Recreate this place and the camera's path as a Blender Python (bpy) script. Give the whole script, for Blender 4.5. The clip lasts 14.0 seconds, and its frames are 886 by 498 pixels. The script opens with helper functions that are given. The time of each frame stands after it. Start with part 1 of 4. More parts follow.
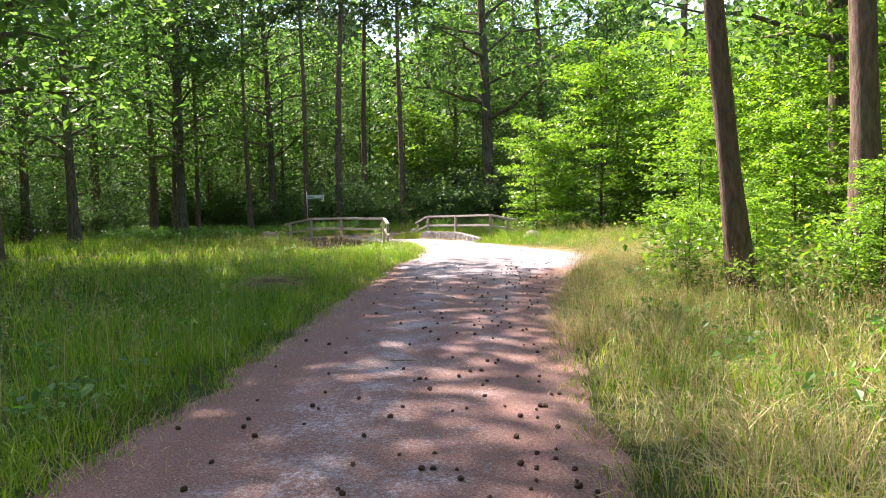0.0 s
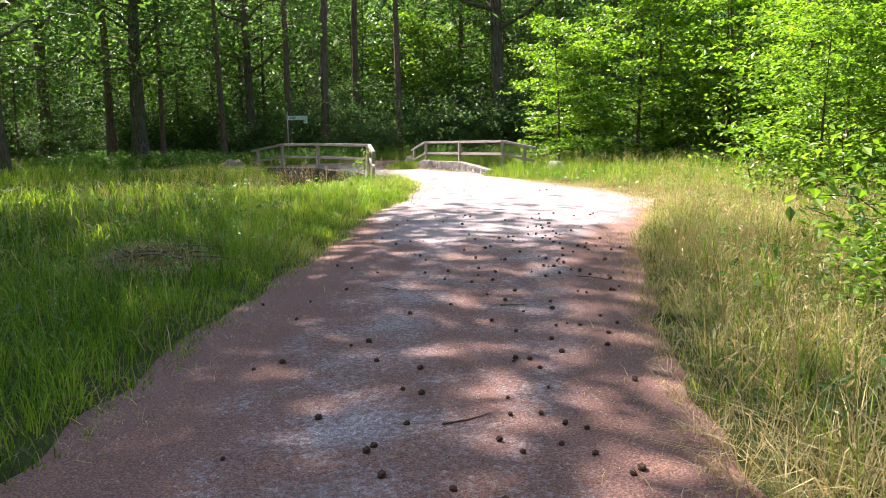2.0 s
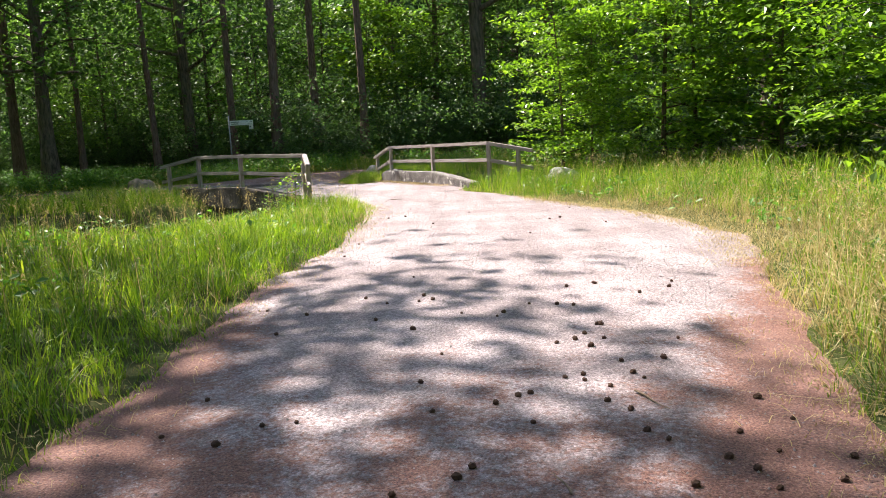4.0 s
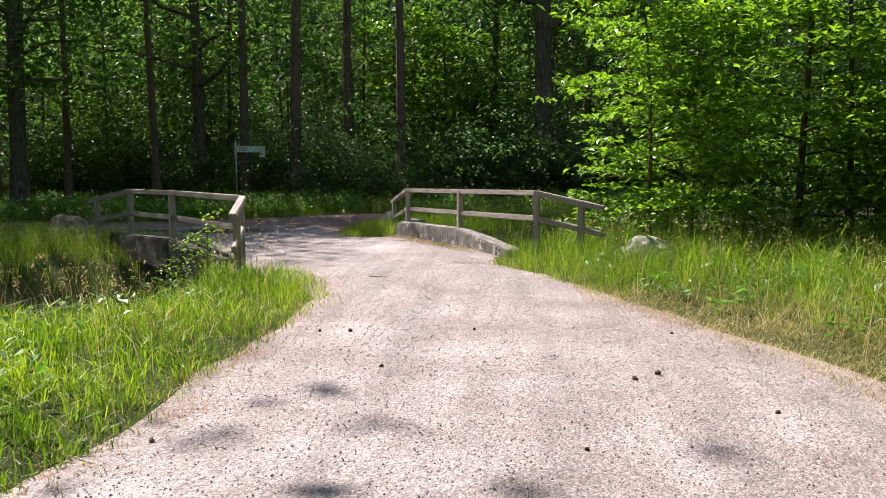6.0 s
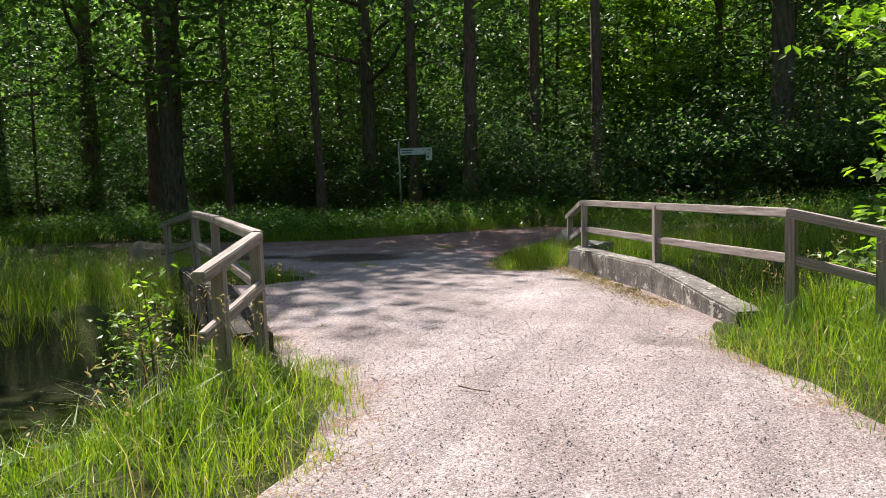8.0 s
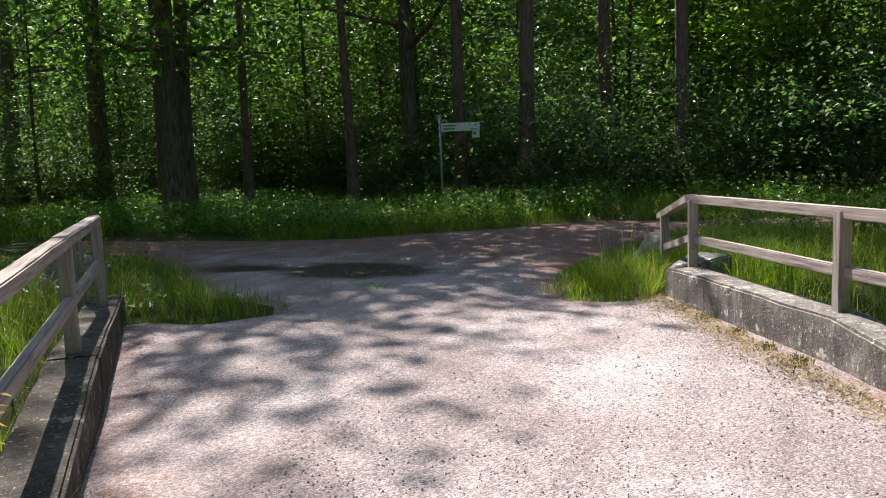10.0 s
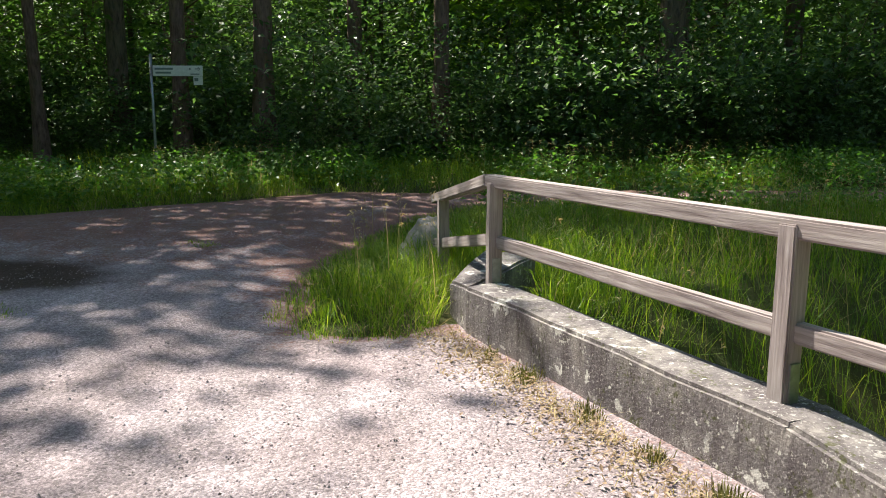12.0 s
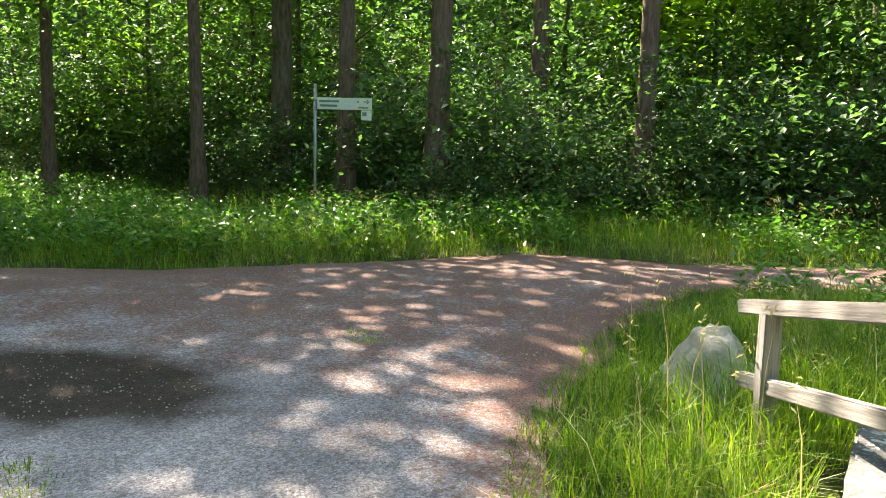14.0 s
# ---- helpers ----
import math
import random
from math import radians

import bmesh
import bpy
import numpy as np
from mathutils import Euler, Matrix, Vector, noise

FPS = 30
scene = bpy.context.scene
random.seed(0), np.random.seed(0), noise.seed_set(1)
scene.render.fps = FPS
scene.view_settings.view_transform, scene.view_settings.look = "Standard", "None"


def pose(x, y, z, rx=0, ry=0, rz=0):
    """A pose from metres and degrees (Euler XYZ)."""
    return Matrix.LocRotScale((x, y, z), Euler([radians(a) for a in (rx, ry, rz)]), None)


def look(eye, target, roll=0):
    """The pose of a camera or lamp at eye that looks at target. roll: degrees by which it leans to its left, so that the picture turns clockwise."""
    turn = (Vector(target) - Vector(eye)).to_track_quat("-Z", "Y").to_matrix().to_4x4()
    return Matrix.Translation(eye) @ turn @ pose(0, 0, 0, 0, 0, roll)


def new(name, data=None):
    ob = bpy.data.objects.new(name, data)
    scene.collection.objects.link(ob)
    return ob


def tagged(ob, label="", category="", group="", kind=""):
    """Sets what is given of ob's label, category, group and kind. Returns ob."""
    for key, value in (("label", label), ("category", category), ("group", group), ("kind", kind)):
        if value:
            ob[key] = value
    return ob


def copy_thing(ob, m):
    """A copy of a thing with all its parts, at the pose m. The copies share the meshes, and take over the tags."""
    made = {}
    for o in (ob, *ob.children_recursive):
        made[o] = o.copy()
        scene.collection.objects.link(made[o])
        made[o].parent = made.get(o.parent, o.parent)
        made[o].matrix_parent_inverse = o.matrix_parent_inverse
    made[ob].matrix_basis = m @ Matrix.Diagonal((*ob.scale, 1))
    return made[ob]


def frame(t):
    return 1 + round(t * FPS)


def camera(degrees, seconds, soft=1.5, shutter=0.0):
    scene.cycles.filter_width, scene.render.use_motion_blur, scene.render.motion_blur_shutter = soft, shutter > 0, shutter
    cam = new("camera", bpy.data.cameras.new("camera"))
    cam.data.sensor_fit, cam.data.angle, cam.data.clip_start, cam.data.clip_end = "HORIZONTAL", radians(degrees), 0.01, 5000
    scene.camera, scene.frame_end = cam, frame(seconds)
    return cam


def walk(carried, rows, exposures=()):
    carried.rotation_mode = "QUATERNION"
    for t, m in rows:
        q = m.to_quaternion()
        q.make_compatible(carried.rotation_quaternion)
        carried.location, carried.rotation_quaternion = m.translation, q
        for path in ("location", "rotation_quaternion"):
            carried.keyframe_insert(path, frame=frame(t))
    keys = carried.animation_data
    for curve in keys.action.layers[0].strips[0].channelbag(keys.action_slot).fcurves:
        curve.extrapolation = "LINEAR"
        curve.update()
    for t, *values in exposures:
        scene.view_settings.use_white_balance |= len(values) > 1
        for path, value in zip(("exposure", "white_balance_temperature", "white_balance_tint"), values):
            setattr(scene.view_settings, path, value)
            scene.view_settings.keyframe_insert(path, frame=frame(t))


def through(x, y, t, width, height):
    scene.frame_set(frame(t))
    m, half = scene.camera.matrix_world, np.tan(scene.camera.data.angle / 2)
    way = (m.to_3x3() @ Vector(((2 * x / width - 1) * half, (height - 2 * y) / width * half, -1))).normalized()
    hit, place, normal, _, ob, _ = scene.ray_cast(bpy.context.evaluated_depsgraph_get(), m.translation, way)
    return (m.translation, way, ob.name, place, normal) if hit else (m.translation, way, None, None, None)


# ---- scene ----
cam = camera(56.7, 14.0, 0.95)
PLAN = 0.88      # metres for one unit of the plan below
PATH = [
    (0, (-0.024, -0.019, 1.468), (-0.016, 1.978, 1.359), -1.5),
    (0.5, (-0.064, 1.42, 1.478), (-0.12, 3.415, 1.345), -1.5),
    (1, (-0.046, 2.875, 1.458), (-0.095, 4.866, 1.286), -0.8),
    (1.5, (-0.008, 4.387, 1.437), (-0.054, 6.367, 1.16), -0.3),
    (2, (0.13, 5.872, 1.45), (0.123, 7.851, 1.158), -1.2),
    (2.5, (0.225, 7.452, 1.416), (0.251, 9.43, 1.121), -1.9),
    (3, (0.306, 8.992, 1.394), (0.319, 10.97, 1.103), -2.4),
    (3.5, (0.438, 10.648, 1.39), (0.465, 12.626, 1.095), -3.4),
    (3.7, (0.475, 11.302, 1.401), (0.505, 13.28, 1.106), -3.4),
    (5.8, (1.285, 18.056, 1.368), (1.154, 20.042, 1.17), -0.3),
    (6, (1.341, 18.622, 1.369), (1.207, 20.608, 1.176), -0.3),
    (6.5, (1.467, 20.0, 1.377), (1.273, 21.981, 1.185), 0.0),
    (7, (1.546, 21.301, 1.379), (1.256, 23.271, 1.185), -0.2),
    (7.5, (1.559, 22.541, 1.443), (1.151, 24.489, 1.245), -0.9),
    (8, (1.385, 23.649, 1.44), (0.737, 25.532, 1.255), -1.9),
    (8.2, (1.295, 24.076, 1.456), (0.593, 25.94, 1.271), -2.1),
    (10.3, (0.204, 27.916, 1.457), (-0.581, 29.74, 1.225), -2.3),
    (10.5, (0.104, 28.237, 1.456), (-0.663, 30.069, 1.223), -2.0),
    (11, (-0.053, 28.943, 1.425), (-0.636, 30.835, 1.146), -1.7),
    (11.5, (-0.175, 29.598, 1.415), (-0.505, 31.544, 1.095), -0.9),
    (12, (-0.317, 30.258, 1.406), (-0.512, 32.219, 1.064), 0.0),
    (12.5, (-0.529, 30.865, 1.368), (-0.7, 32.829, 1.028), 0.5),
    (13, (-0.841, 31.543, 1.379), (-1.16, 33.498, 1.104), 1.2),
    (13.5, (-1.144, 32.101, 1.387), (-1.679, 34.011, 1.134), 0.8),
    (14, (-1.412, 32.737, 1.407), (-1.962, 34.644, 1.16), 1.5),
]
EXPOSURE = [(0, 2.15, 6700, 17), (1.5, 2.1, 6700, 16), (3.5, 1.75, 6700, 14), (6, 1.15, 6700, 10), (8, 1.1, 6700, 10), (10.5, 1.25, 6600, 9), (12.3, 1.5, 6700, 8), (13.2, 2.45, 7100, 3), (14, 2.85, 7400, 2)]
walk(cam, [(t, look(tuple(Vector(eye) * PLAN), tuple(Vector(target) * PLAN), roll)) for t, eye, target, roll in PATH], EXPOSURE)

# ---- light ----
SUN_AZ, SUN_EL = 47.0, 51.0      # degrees left of the way ahead, degrees up
sun_way = Vector((-math.sin(radians(SUN_AZ)) * math.cos(radians(SUN_EL)), math.cos(radians(SUN_AZ)) * math.cos(radians(SUN_EL)), math.sin(radians(SUN_EL))))
world = bpy.data.worlds.new("sky")
scene.world = world
world.use_nodes = True
wn = world.node_tree.nodes
sky = wn.new("ShaderNodeTexSky")
sky.sky_type, sky.sun_disc = "NISHITA", False
sky.sun_elevation, sky.sun_rotation = radians(SUN_EL), radians(-SUN_AZ)
world.node_tree.links.new(sky.outputs[0], wn["Background"].inputs[0])
wn["Background"].inputs[1].default_value = 0.105
sun = new("sun", bpy.data.lights.new("sun", "SUN"))
sun.data.energy, sun.data.angle, sun.data.color = 5.0, radians(0.55), (1.0, 0.945, 0.85)
sun.matrix_world = look(tuple(sun_way * 60), (0, 0, 0))


# ---- materials ----
class Mat:
    """A node material with short calls for its nodes."""

    def __init__(self, name):
        self.m = bpy.data.materials.new(name)
        self.m.use_nodes = True
        self.n, self.l = self.m.node_tree.nodes, self.m.node_tree.links
        self.b = self.n["Principled BSDF"]
        self.out = self.n["Material Output"]

    def node(self, kind, **values):
        nd = self.n.new(kind)
        for k, v in values.items():
            nd.inputs[k].default_value = v
        return nd

    def coord(self, stretch=(1, 1, 1), which="Object"):
        tc, mp = self.n.new("ShaderNodeTexCoord"), self.n.new("ShaderNodeMapping")
        mp.inputs["Scale"].default_value = stretch
        self.l.new(tc.outputs[which], mp.inputs[0])
        return mp.outputs[0]

    def place(self):
        return self.n.new("ShaderNodeNewGeometry").outputs["Position"]

    def noise(self, at, scale, detail=4.0, rough=0.6):
        nd = self.node("ShaderNodeTexNoise", Scale=scale, Detail=detail, Roughness=rough)
        self.l.new(at, nd.inputs["Vector"])
        return nd.outputs["Fac"]

    def cells(self, at, scale, out="Color"):
        nd = self.node("ShaderNodeTexVoronoi", Scale=scale)
        self.l.new(at, nd.inputs["Vector"])
        return nd.outputs[out]

    def ramp(self, fac, *stops):
        nd = self.n.new("ShaderNodeValToRGB")
        while len(nd.color_ramp.elements) < len(stops):
            nd.color_ramp.elements.new(0.5)
        for e, (p, c) in zip(nd.color_ramp.elements, stops):
            e.position = p
            e.color = (*c, 1) if isinstance(c, tuple) else (c, c, c, 1)
        self.l.new(fac, nd.inputs[0])
        return nd.outputs[0]

    def mix(self, fac, a, b, how="MIX"):
        nd = self.n.new("ShaderNodeMix")
        nd.data_type, nd.blend_type = "RGBA", how
        for sock, v in ((nd.inputs[0], fac), (nd.inputs[6], a), (nd.inputs[7], b)):
            if isinstance(v, (int, float)):
                sock.default_value = v if sock == nd.inputs[0] else (v, v, v, 1)
            elif isinstance(v, tuple):
                sock.default_value = (*v, 1)
            else:
                self.l.new(v, sock)
        return nd.outputs[2]

    def math(self, how, a, b=0.0):
        nd = self.n.new("ShaderNodeMath")
        nd.operation = how
        for sock, v in zip(nd.inputs, (a, b)):
            if isinstance(v, (int, float)):
                sock.default_value = v
            else:
                self.l.new(v, sock)
        return nd.outputs[0]

    def bump(self, height, strength, distance):
        nd = self.node("ShaderNodeBump", Strength=strength, Distance=distance)
        self.l.new(height, nd.inputs["Height"])
        self.l.new(nd.outputs[0], self.b.inputs["Normal"])

    def set(self, color=None, rough=0.8, metal=0.0, spec=0.3):
        for name, v in (("Base Color", color), ("Roughness", rough), ("Metallic", metal), ("Specular IOR Level", spec)):
            if v is None:
                continue
            if isinstance(v, (int, float)):
                self.b.inputs[name].default_value = v
            elif isinstance(v, tuple):
                self.b.inputs[name].default_value = (*v, 1)
            else:
                self.l.new(v, self.b.inputs[name])
        return self.m


def leaf_mat(name, dark, mid, light, through=0.45, gloss=0.45, glow_tint=(1.12, 1.5, 0.7)):
    """Leaf or blade: diffuse and gloss on the face, light passing through the thin body."""
    k = Mat(name)
    rnd = k.n.new("ShaderNodeNewGeometry").outputs["Random Per Island"]
    patch = k.ramp(k.noise(k.place(), 0.9, 4.0), (0.33, 0.0), (0.67, 1.0))
    fac = k.math("ADD", k.math("MULTIPLY", rnd, 0.62), k.math("MULTIPLY", patch, 0.38))
    col = k.ramp(fac, (0.12, dark), (0.5, mid), (0.9, light))
    k.set(col, gloss, 0.0, 0.4)
    tr = k.n.new("ShaderNodeBsdfTranslucent")
    glow = k.mix(1.0, col, glow_tint, "MULTIPLY")
    k.l.new(glow, tr.inputs["Color"])
    mx = k.n.new("ShaderNodeMixShader")
    mx.inputs[0].default_value = through
    k.l.new(k.b.outputs[0], mx.inputs[1])
    k.l.new(tr.outputs[0], mx.inputs[2])
    k.l.new(mx.outputs[0], k.out.inputs[0])
    return k.m


def gravel_mat():
    """Pale pinkish crushed stone with wheel tracks, needle litter near the edges and damp hollows."""
    k = Mat("gravel")
    at = k.place()
    stone = k.ramp(k.cells(at, 75.0), (0.22, 0.33), (0.5, 0.51), (0.85, 0.68))
    grain = k.ramp(k.math("MULTIPLY", k.noise(at, 160.0, 3.0), 1.0), (0.3, 0.45), (0.7, 1.25))
    base = k.ramp(k.noise(at, 1.1, 5.0), (0.3, (0.26, 0.205, 0.212)), (0.55, (0.355, 0.295, 0.308)), (0.75, (0.44, 0.38, 0.40)))
    tint = k.ramp(k.cells(at, 130.0), (0.25, 0.62), (0.5, 0.98), (0.8, 1.3))
    col = k.mix(0.8, base, stone, "OVERLAY")
    col = k.mix(0.8, col, tint, "MULTIPLY")
    col = k.mix(0.7, col, grain, "MULTIPLY")
    ruts = k.ramp(k.noise(k.coord((2.6, 0.3, 1.0)), 1.0, 3.0), (0.35, 0.80), (0.62, 1.08))
    col = k.mix(1.0, col, ruts, "MULTIPLY")
    at_l = k.n.new("ShaderNodeAttribute")
    at_l.attribute_name = "litter"
    fine = k.noise(at, 26.0, 6.0, 0.75)
    coarse = k.noise(at, 2.3, 4.0)
    litter = k.math("ADD", at_l.outputs["Fac"], k.math("MULTIPLY", k.math("SUBTRACT", fine, 0.5), 1.7))
    litter = k.math("ADD", litter, k.math("MULTIPLY", k.math("SUBTRACT", coarse, 0.5), 0.9))
    needles = k.ramp(k.noise(k.coord((1.0, 1.0, 1.0)), 90.0, 3.0, 0.7), (0.36, (0.06, 0.024, 0.019)), (0.54, (0.21, 0.092, 0.068)), (0.70, (0.38, 0.215, 0.16)))
    col = k.mix(k.ramp(litter, (0.36, 0.0), (0.66, 0.85)), col, needles)
    at_d = k.n.new("ShaderNodeAttribute")
    at_d.attribute_name = "damp"
    damp = k.ramp(k.math("ADD", at_d.outputs["Fac"], k.math("MULTIPLY", k.math("SUBTRACT", coarse, 0.5), 0.5)), (0.22, 0.0), (0.55, 1.0))
    col = k.mix(damp, col, k.mix(1.0, col, (0.15, 0.105, 0.09), "MULTIPLY"))
    k.bump(k.math("ADD", k.math("MULTIPLY", k.cells(at, 75.0, "Distance"), -0.7), k.math("MULTIPLY", fine, 1.2)), 0.8, 0.010)
    return k.set(col, k.ramp(damp, (0.0, 0.85), (1.0, 0.7)), 0.0, 0.25)


def soil_mat():
    k = Mat("meadow_soil")
    at = k.place()
    col = k.ramp(k.noise(at, 0.9, 6.0, 0.7), (0.3, (0.045, 0.07, 0.018)), (0.5, (0.075, 0.10, 0.028)), (0.68, (0.11, 0.115, 0.042)))
    col = k.mix(k.ramp(k.noise(at, 30.0, 4.0), (0.4, 0.0), (0.7, 0.6)), col, (0.06, 0.045, 0.028))
    k.bump(k.noise(at, 40.0, 5.0, 0.75), 0.9, 0.05)
    return k.set(col, 0.95, 0.0, 0.1)


def concrete_mat(name="weathered_concrete", tone=1.0):
    k = Mat(name)
    at = k.coord()
    col = k.ramp(k.noise(at, 2.6, 7.0, 0.72), (0.34, (0.085, 0.072, 0.078)), (0.5, (0.185, 0.165, 0.165)), (0.68, (0.36, 0.33, 0.30)))
    streak = k.noise(k.coord((9.0, 9.0, 0.8)), 1.4, 5.0, 0.7)
    col = k.mix(k.ramp(streak, (0.46, 0.0), (0.62, 0.7)), col, (0.085, 0.07, 0.074))
    grit = k.ramp(k.noise(at, 75.0, 3.0, 0.6), (0.58, 0.0), (0.66, 0.55))
    col = k.mix(grit, col, (0.50, 0.47, 0.44))
    blotch = k.math("MULTIPLY", k.ramp(k.noise(at, 9.0, 4.0, 0.6), (0.60, 0.0), (0.63, 1.0)), k.ramp(k.noise(at, 1.7, 2.0), (0.42, 0.0), (0.55, 1.0)))
    col = k.mix(k.math("MULTIPLY", blotch, 0.85), col, (0.62, 0.60, 0.56))
    spots = k.ramp(k.noise(at, 26.0, 3.0, 0.5), (0.65, 0.0), (0.68, 0.8))
    col = k.mix(spots, col, (0.60, 0.58, 0.53))
    moss = k.ramp(k.math("MULTIPLY", k.noise(at, 6.0, 5.0), k.noise(at, 50.0, 2.0)), (0.31, 0.0), (0.40, 0.8))
    col = k.mix(moss, col, (0.08, 0.085, 0.03))
    # values below 1 multiply the whole colour darker
    if tone < 1:
        col = k.mix(1.0, col, (tone, tone * 0.97, tone * 0.9), "MULTIPLY")
    k.bump(k.noise(at, 60.0, 6.0, 0.7), 0.7, 0.012)
    return k.set(col, 0.9, 0.0, 0.2)


def old_wood_mat():
    """Silver-grey weathered softwood; the grain runs along the piece's own x."""
    k = Mat("weathered_timber")
    info = k.n.new("ShaderNodeObjectInfo").outputs["Random"]
    at = k.coord((0.7, 14.0, 14.0))
    off = k.n.new("ShaderNodeVectorMath")
    k.l.new(at, off.inputs[0])
    off.operation = "ADD"
    cx = k.n.new("ShaderNodeCombineXYZ")
    k.l.new(k.math("MULTIPLY", info, 40.0), cx.inputs[0])
    k.l.new(cx.outputs[0], off.inputs[1])
    at = off.outputs[0]
    grain = k.noise(at, 3.2, 6.0, 0.65)
    col = k.ramp(grain, (0.3, (0.13, 0.10, 0.10)), (0.48, (0.30, 0.255, 0.25)), (0.68, (0.44, 0.39, 0.375)))
    stain = k.noise(k.coord((1.5, 3, 3)), 2.2, 4.0)
    col = k.mix(k.ramp(stain, (0.45, 0.0), (0.72, 0.5)), col, (0.27, 0.215, 0.205))
    k.bump(grain, 0.5, 0.006)
    return k.set(col, 0.85, 0.0, 0.2)


def bark_mat(name, dark, light, red=0.0):
    k = Mat(name)
    at = k.coord((5.0, 5.0, 1.1))
    n = k.noise(at, 3.0, 7.0, 0.7)
    col = k.ramp(n, (0.35, dark), (0.62, light))
    col = k.mix(k.ramp(k.noise(k.coord(), 1.3, 4.0), (0.45, 0.0), (0.7, 0.6)), col, (0.09, 0.105, 0.06))
    if red:
        col = k.mix(red, col, (0.30, 0.14, 0.085))
    k.bump(n, 1.0, 0.04)
    return k.set(col, 0.95, 0.0, 0.15)


def stone_mat(name, dark, mid, light, lichen):
    k = Mat(name)
    at = k.coord()
    col = k.ramp(k.noise(at, 3.5, 8.0, 0.7), (0.3, dark), (0.5, mid), (0.7, light))
    col = k.mix(k.ramp(k.noise(at, 7.0, 4.0), (0.52, 0.0), (0.6, 0.8)), col, lichen)
    k.bump(k.noise(at, 18.0, 7.0, 0.7), 0.8, 0.03)
    return k.set(col, 0.9, 0.0, 0.2)


def plain_mat(name, color, rough=0.6, metal=0.0, vary=0.25, scale=30.0):
    k = Mat(name)
    f = k.ramp(k.noise(k.coord(), scale, 4.0), (0.3, 1.0 - vary), (0.7, 1.0 + vary * 0.4))
    return k.set(k.mix(1.0, color, f, "MULTIPLY"), rough, metal)


GRAVEL, SOIL, CONCRETE, TIMBER = gravel_mat(), soil_mat(), concrete_mat(), old_wood_mat()
# the same concrete in a darker tone, for the brook side
CONCRETE_DARK = concrete_mat("dark_concrete", 0.45)
PINE_BARK = bark_mat("pine_bark", (0.06, 0.042, 0.038), (0.23, 0.155, 0.13), 0.12)
OAK_BARK = bark_mat("oak_bark", (0.05, 0.038, 0.03), (0.20, 0.15, 0.11))
GRASS = leaf_mat("green_grass", (0.045, 0.10, 0.014), (0.13, 0.235, 0.026), (0.33, 0.41, 0.07), 0.48, 0.45, (1.5, 1.5, 0.5))
STRAW = leaf_mat("dry_grass", (0.22, 0.185, 0.07), (0.42, 0.35, 0.16), (0.62, 0.52, 0.29), 0.35, 0.6, (1.15, 1.0, 0.8))
LEAF_BEECH = leaf_mat("beech_leaf", (0.055, 0.11, 0.02), (0.14, 0.25, 0.03), (0.29, 0.43, 0.06), 0.48, 0.38, (1.35, 1.5, 0.5))
LEAF_DARK = leaf_mat("shrub_leaf", (0.04, 0.075, 0.034), (0.09, 0.148, 0.056), (0.20, 0.28, 0.11), 0.45, 0.48)
LEAF_OAK = leaf_mat("oak_leaf", (0.045, 0.08, 0.024), (0.105, 0.165, 0.042), (0.21, 0.30, 0.08), 0.5, 0.48)
LEAF_HERB = leaf_mat("herb_leaf", (0.05, 0.11, 0.02), (0.10, 0.20, 0.032), (0.19, 0.31, 0.06), 0.45, 0.4)
NEEDLE = leaf_mat("pine_needle", (0.035, 0.06, 0.03), (0.06, 0.095, 0.045), (0.10, 0.14, 0.065), 0.25, 0.5)
STEEL = plain_mat("galvanised_steel", (0.32, 0.33, 0.33), 0.45, 0.8)
BOARD = plain_mat("sign_enamel", (0.66, 0.68, 0.62), 0.5, 0.0, 0.15)
INK = plain_mat("sign_green_print", (0.16, 0.21, 0.18), 0.5)
CONE = plain_mat("pine_cone_scale", (0.085, 0.045, 0.03), 0.9, 0.0, 0.6, 60.0)
TWIG = plain_mat("dead_wood", (0.23, 0.17, 0.12), 0.9, 0.0, 0.5, 25.0)
PEBBLE = stone_mat("pebble", (0.14, 0.115, 0.12), (0.34, 0.29, 0.29), (0.55, 0.50, 0.49), (0.22, 0.18, 0.185))
ROCK_PALE = stone_mat("pale_granite", (0.30, 0.25, 0.22), (0.45, 0.39, 0.34), (0.58, 0.53, 0.46), (0.25, 0.23, 0.17))
ROCK_BROWN = stone_mat("brown_granite", (0.14, 0.11, 0.085), (0.25, 0.20, 0.155), (0.36, 0.31, 0.25), (0.13, 0.12, 0.08))
ROCK_LICHEN = stone_mat("lichened_granite", (0.16, 0.15, 0.13), (0.40, 0.39, 0.35), (0.64, 0.63, 0.57), (0.13, 0.14, 0.09))


# ---- mesh helpers ----
def mesh_from(name, verts, faces_n, loops, material, smooth=False):
    """A mesh from arrays: verts (n, 3), corner counts a face, corner indices."""
    me = bpy.data.meshes.new(name)
    me.vertices.add(len(verts))
    me.vertices.foreach_set("co", np.asarray(verts, np.float32).ravel())
    me.loops.add(len(loops))
    me.loops.foreach_set("vertex_index", np.asarray(loops, np.int32))
    starts = np.concatenate(([0], np.cumsum(faces_n)[:-1])).astype(np.int32)
    me.polygons.add(len(faces_n))
    me.polygons.foreach_set("loop_start", starts)
    me.polygons.foreach_set("use_smooth", np.full(len(faces_n), smooth))
    me.materials.append(material)
    me.update(calc_edges=True)
    return me


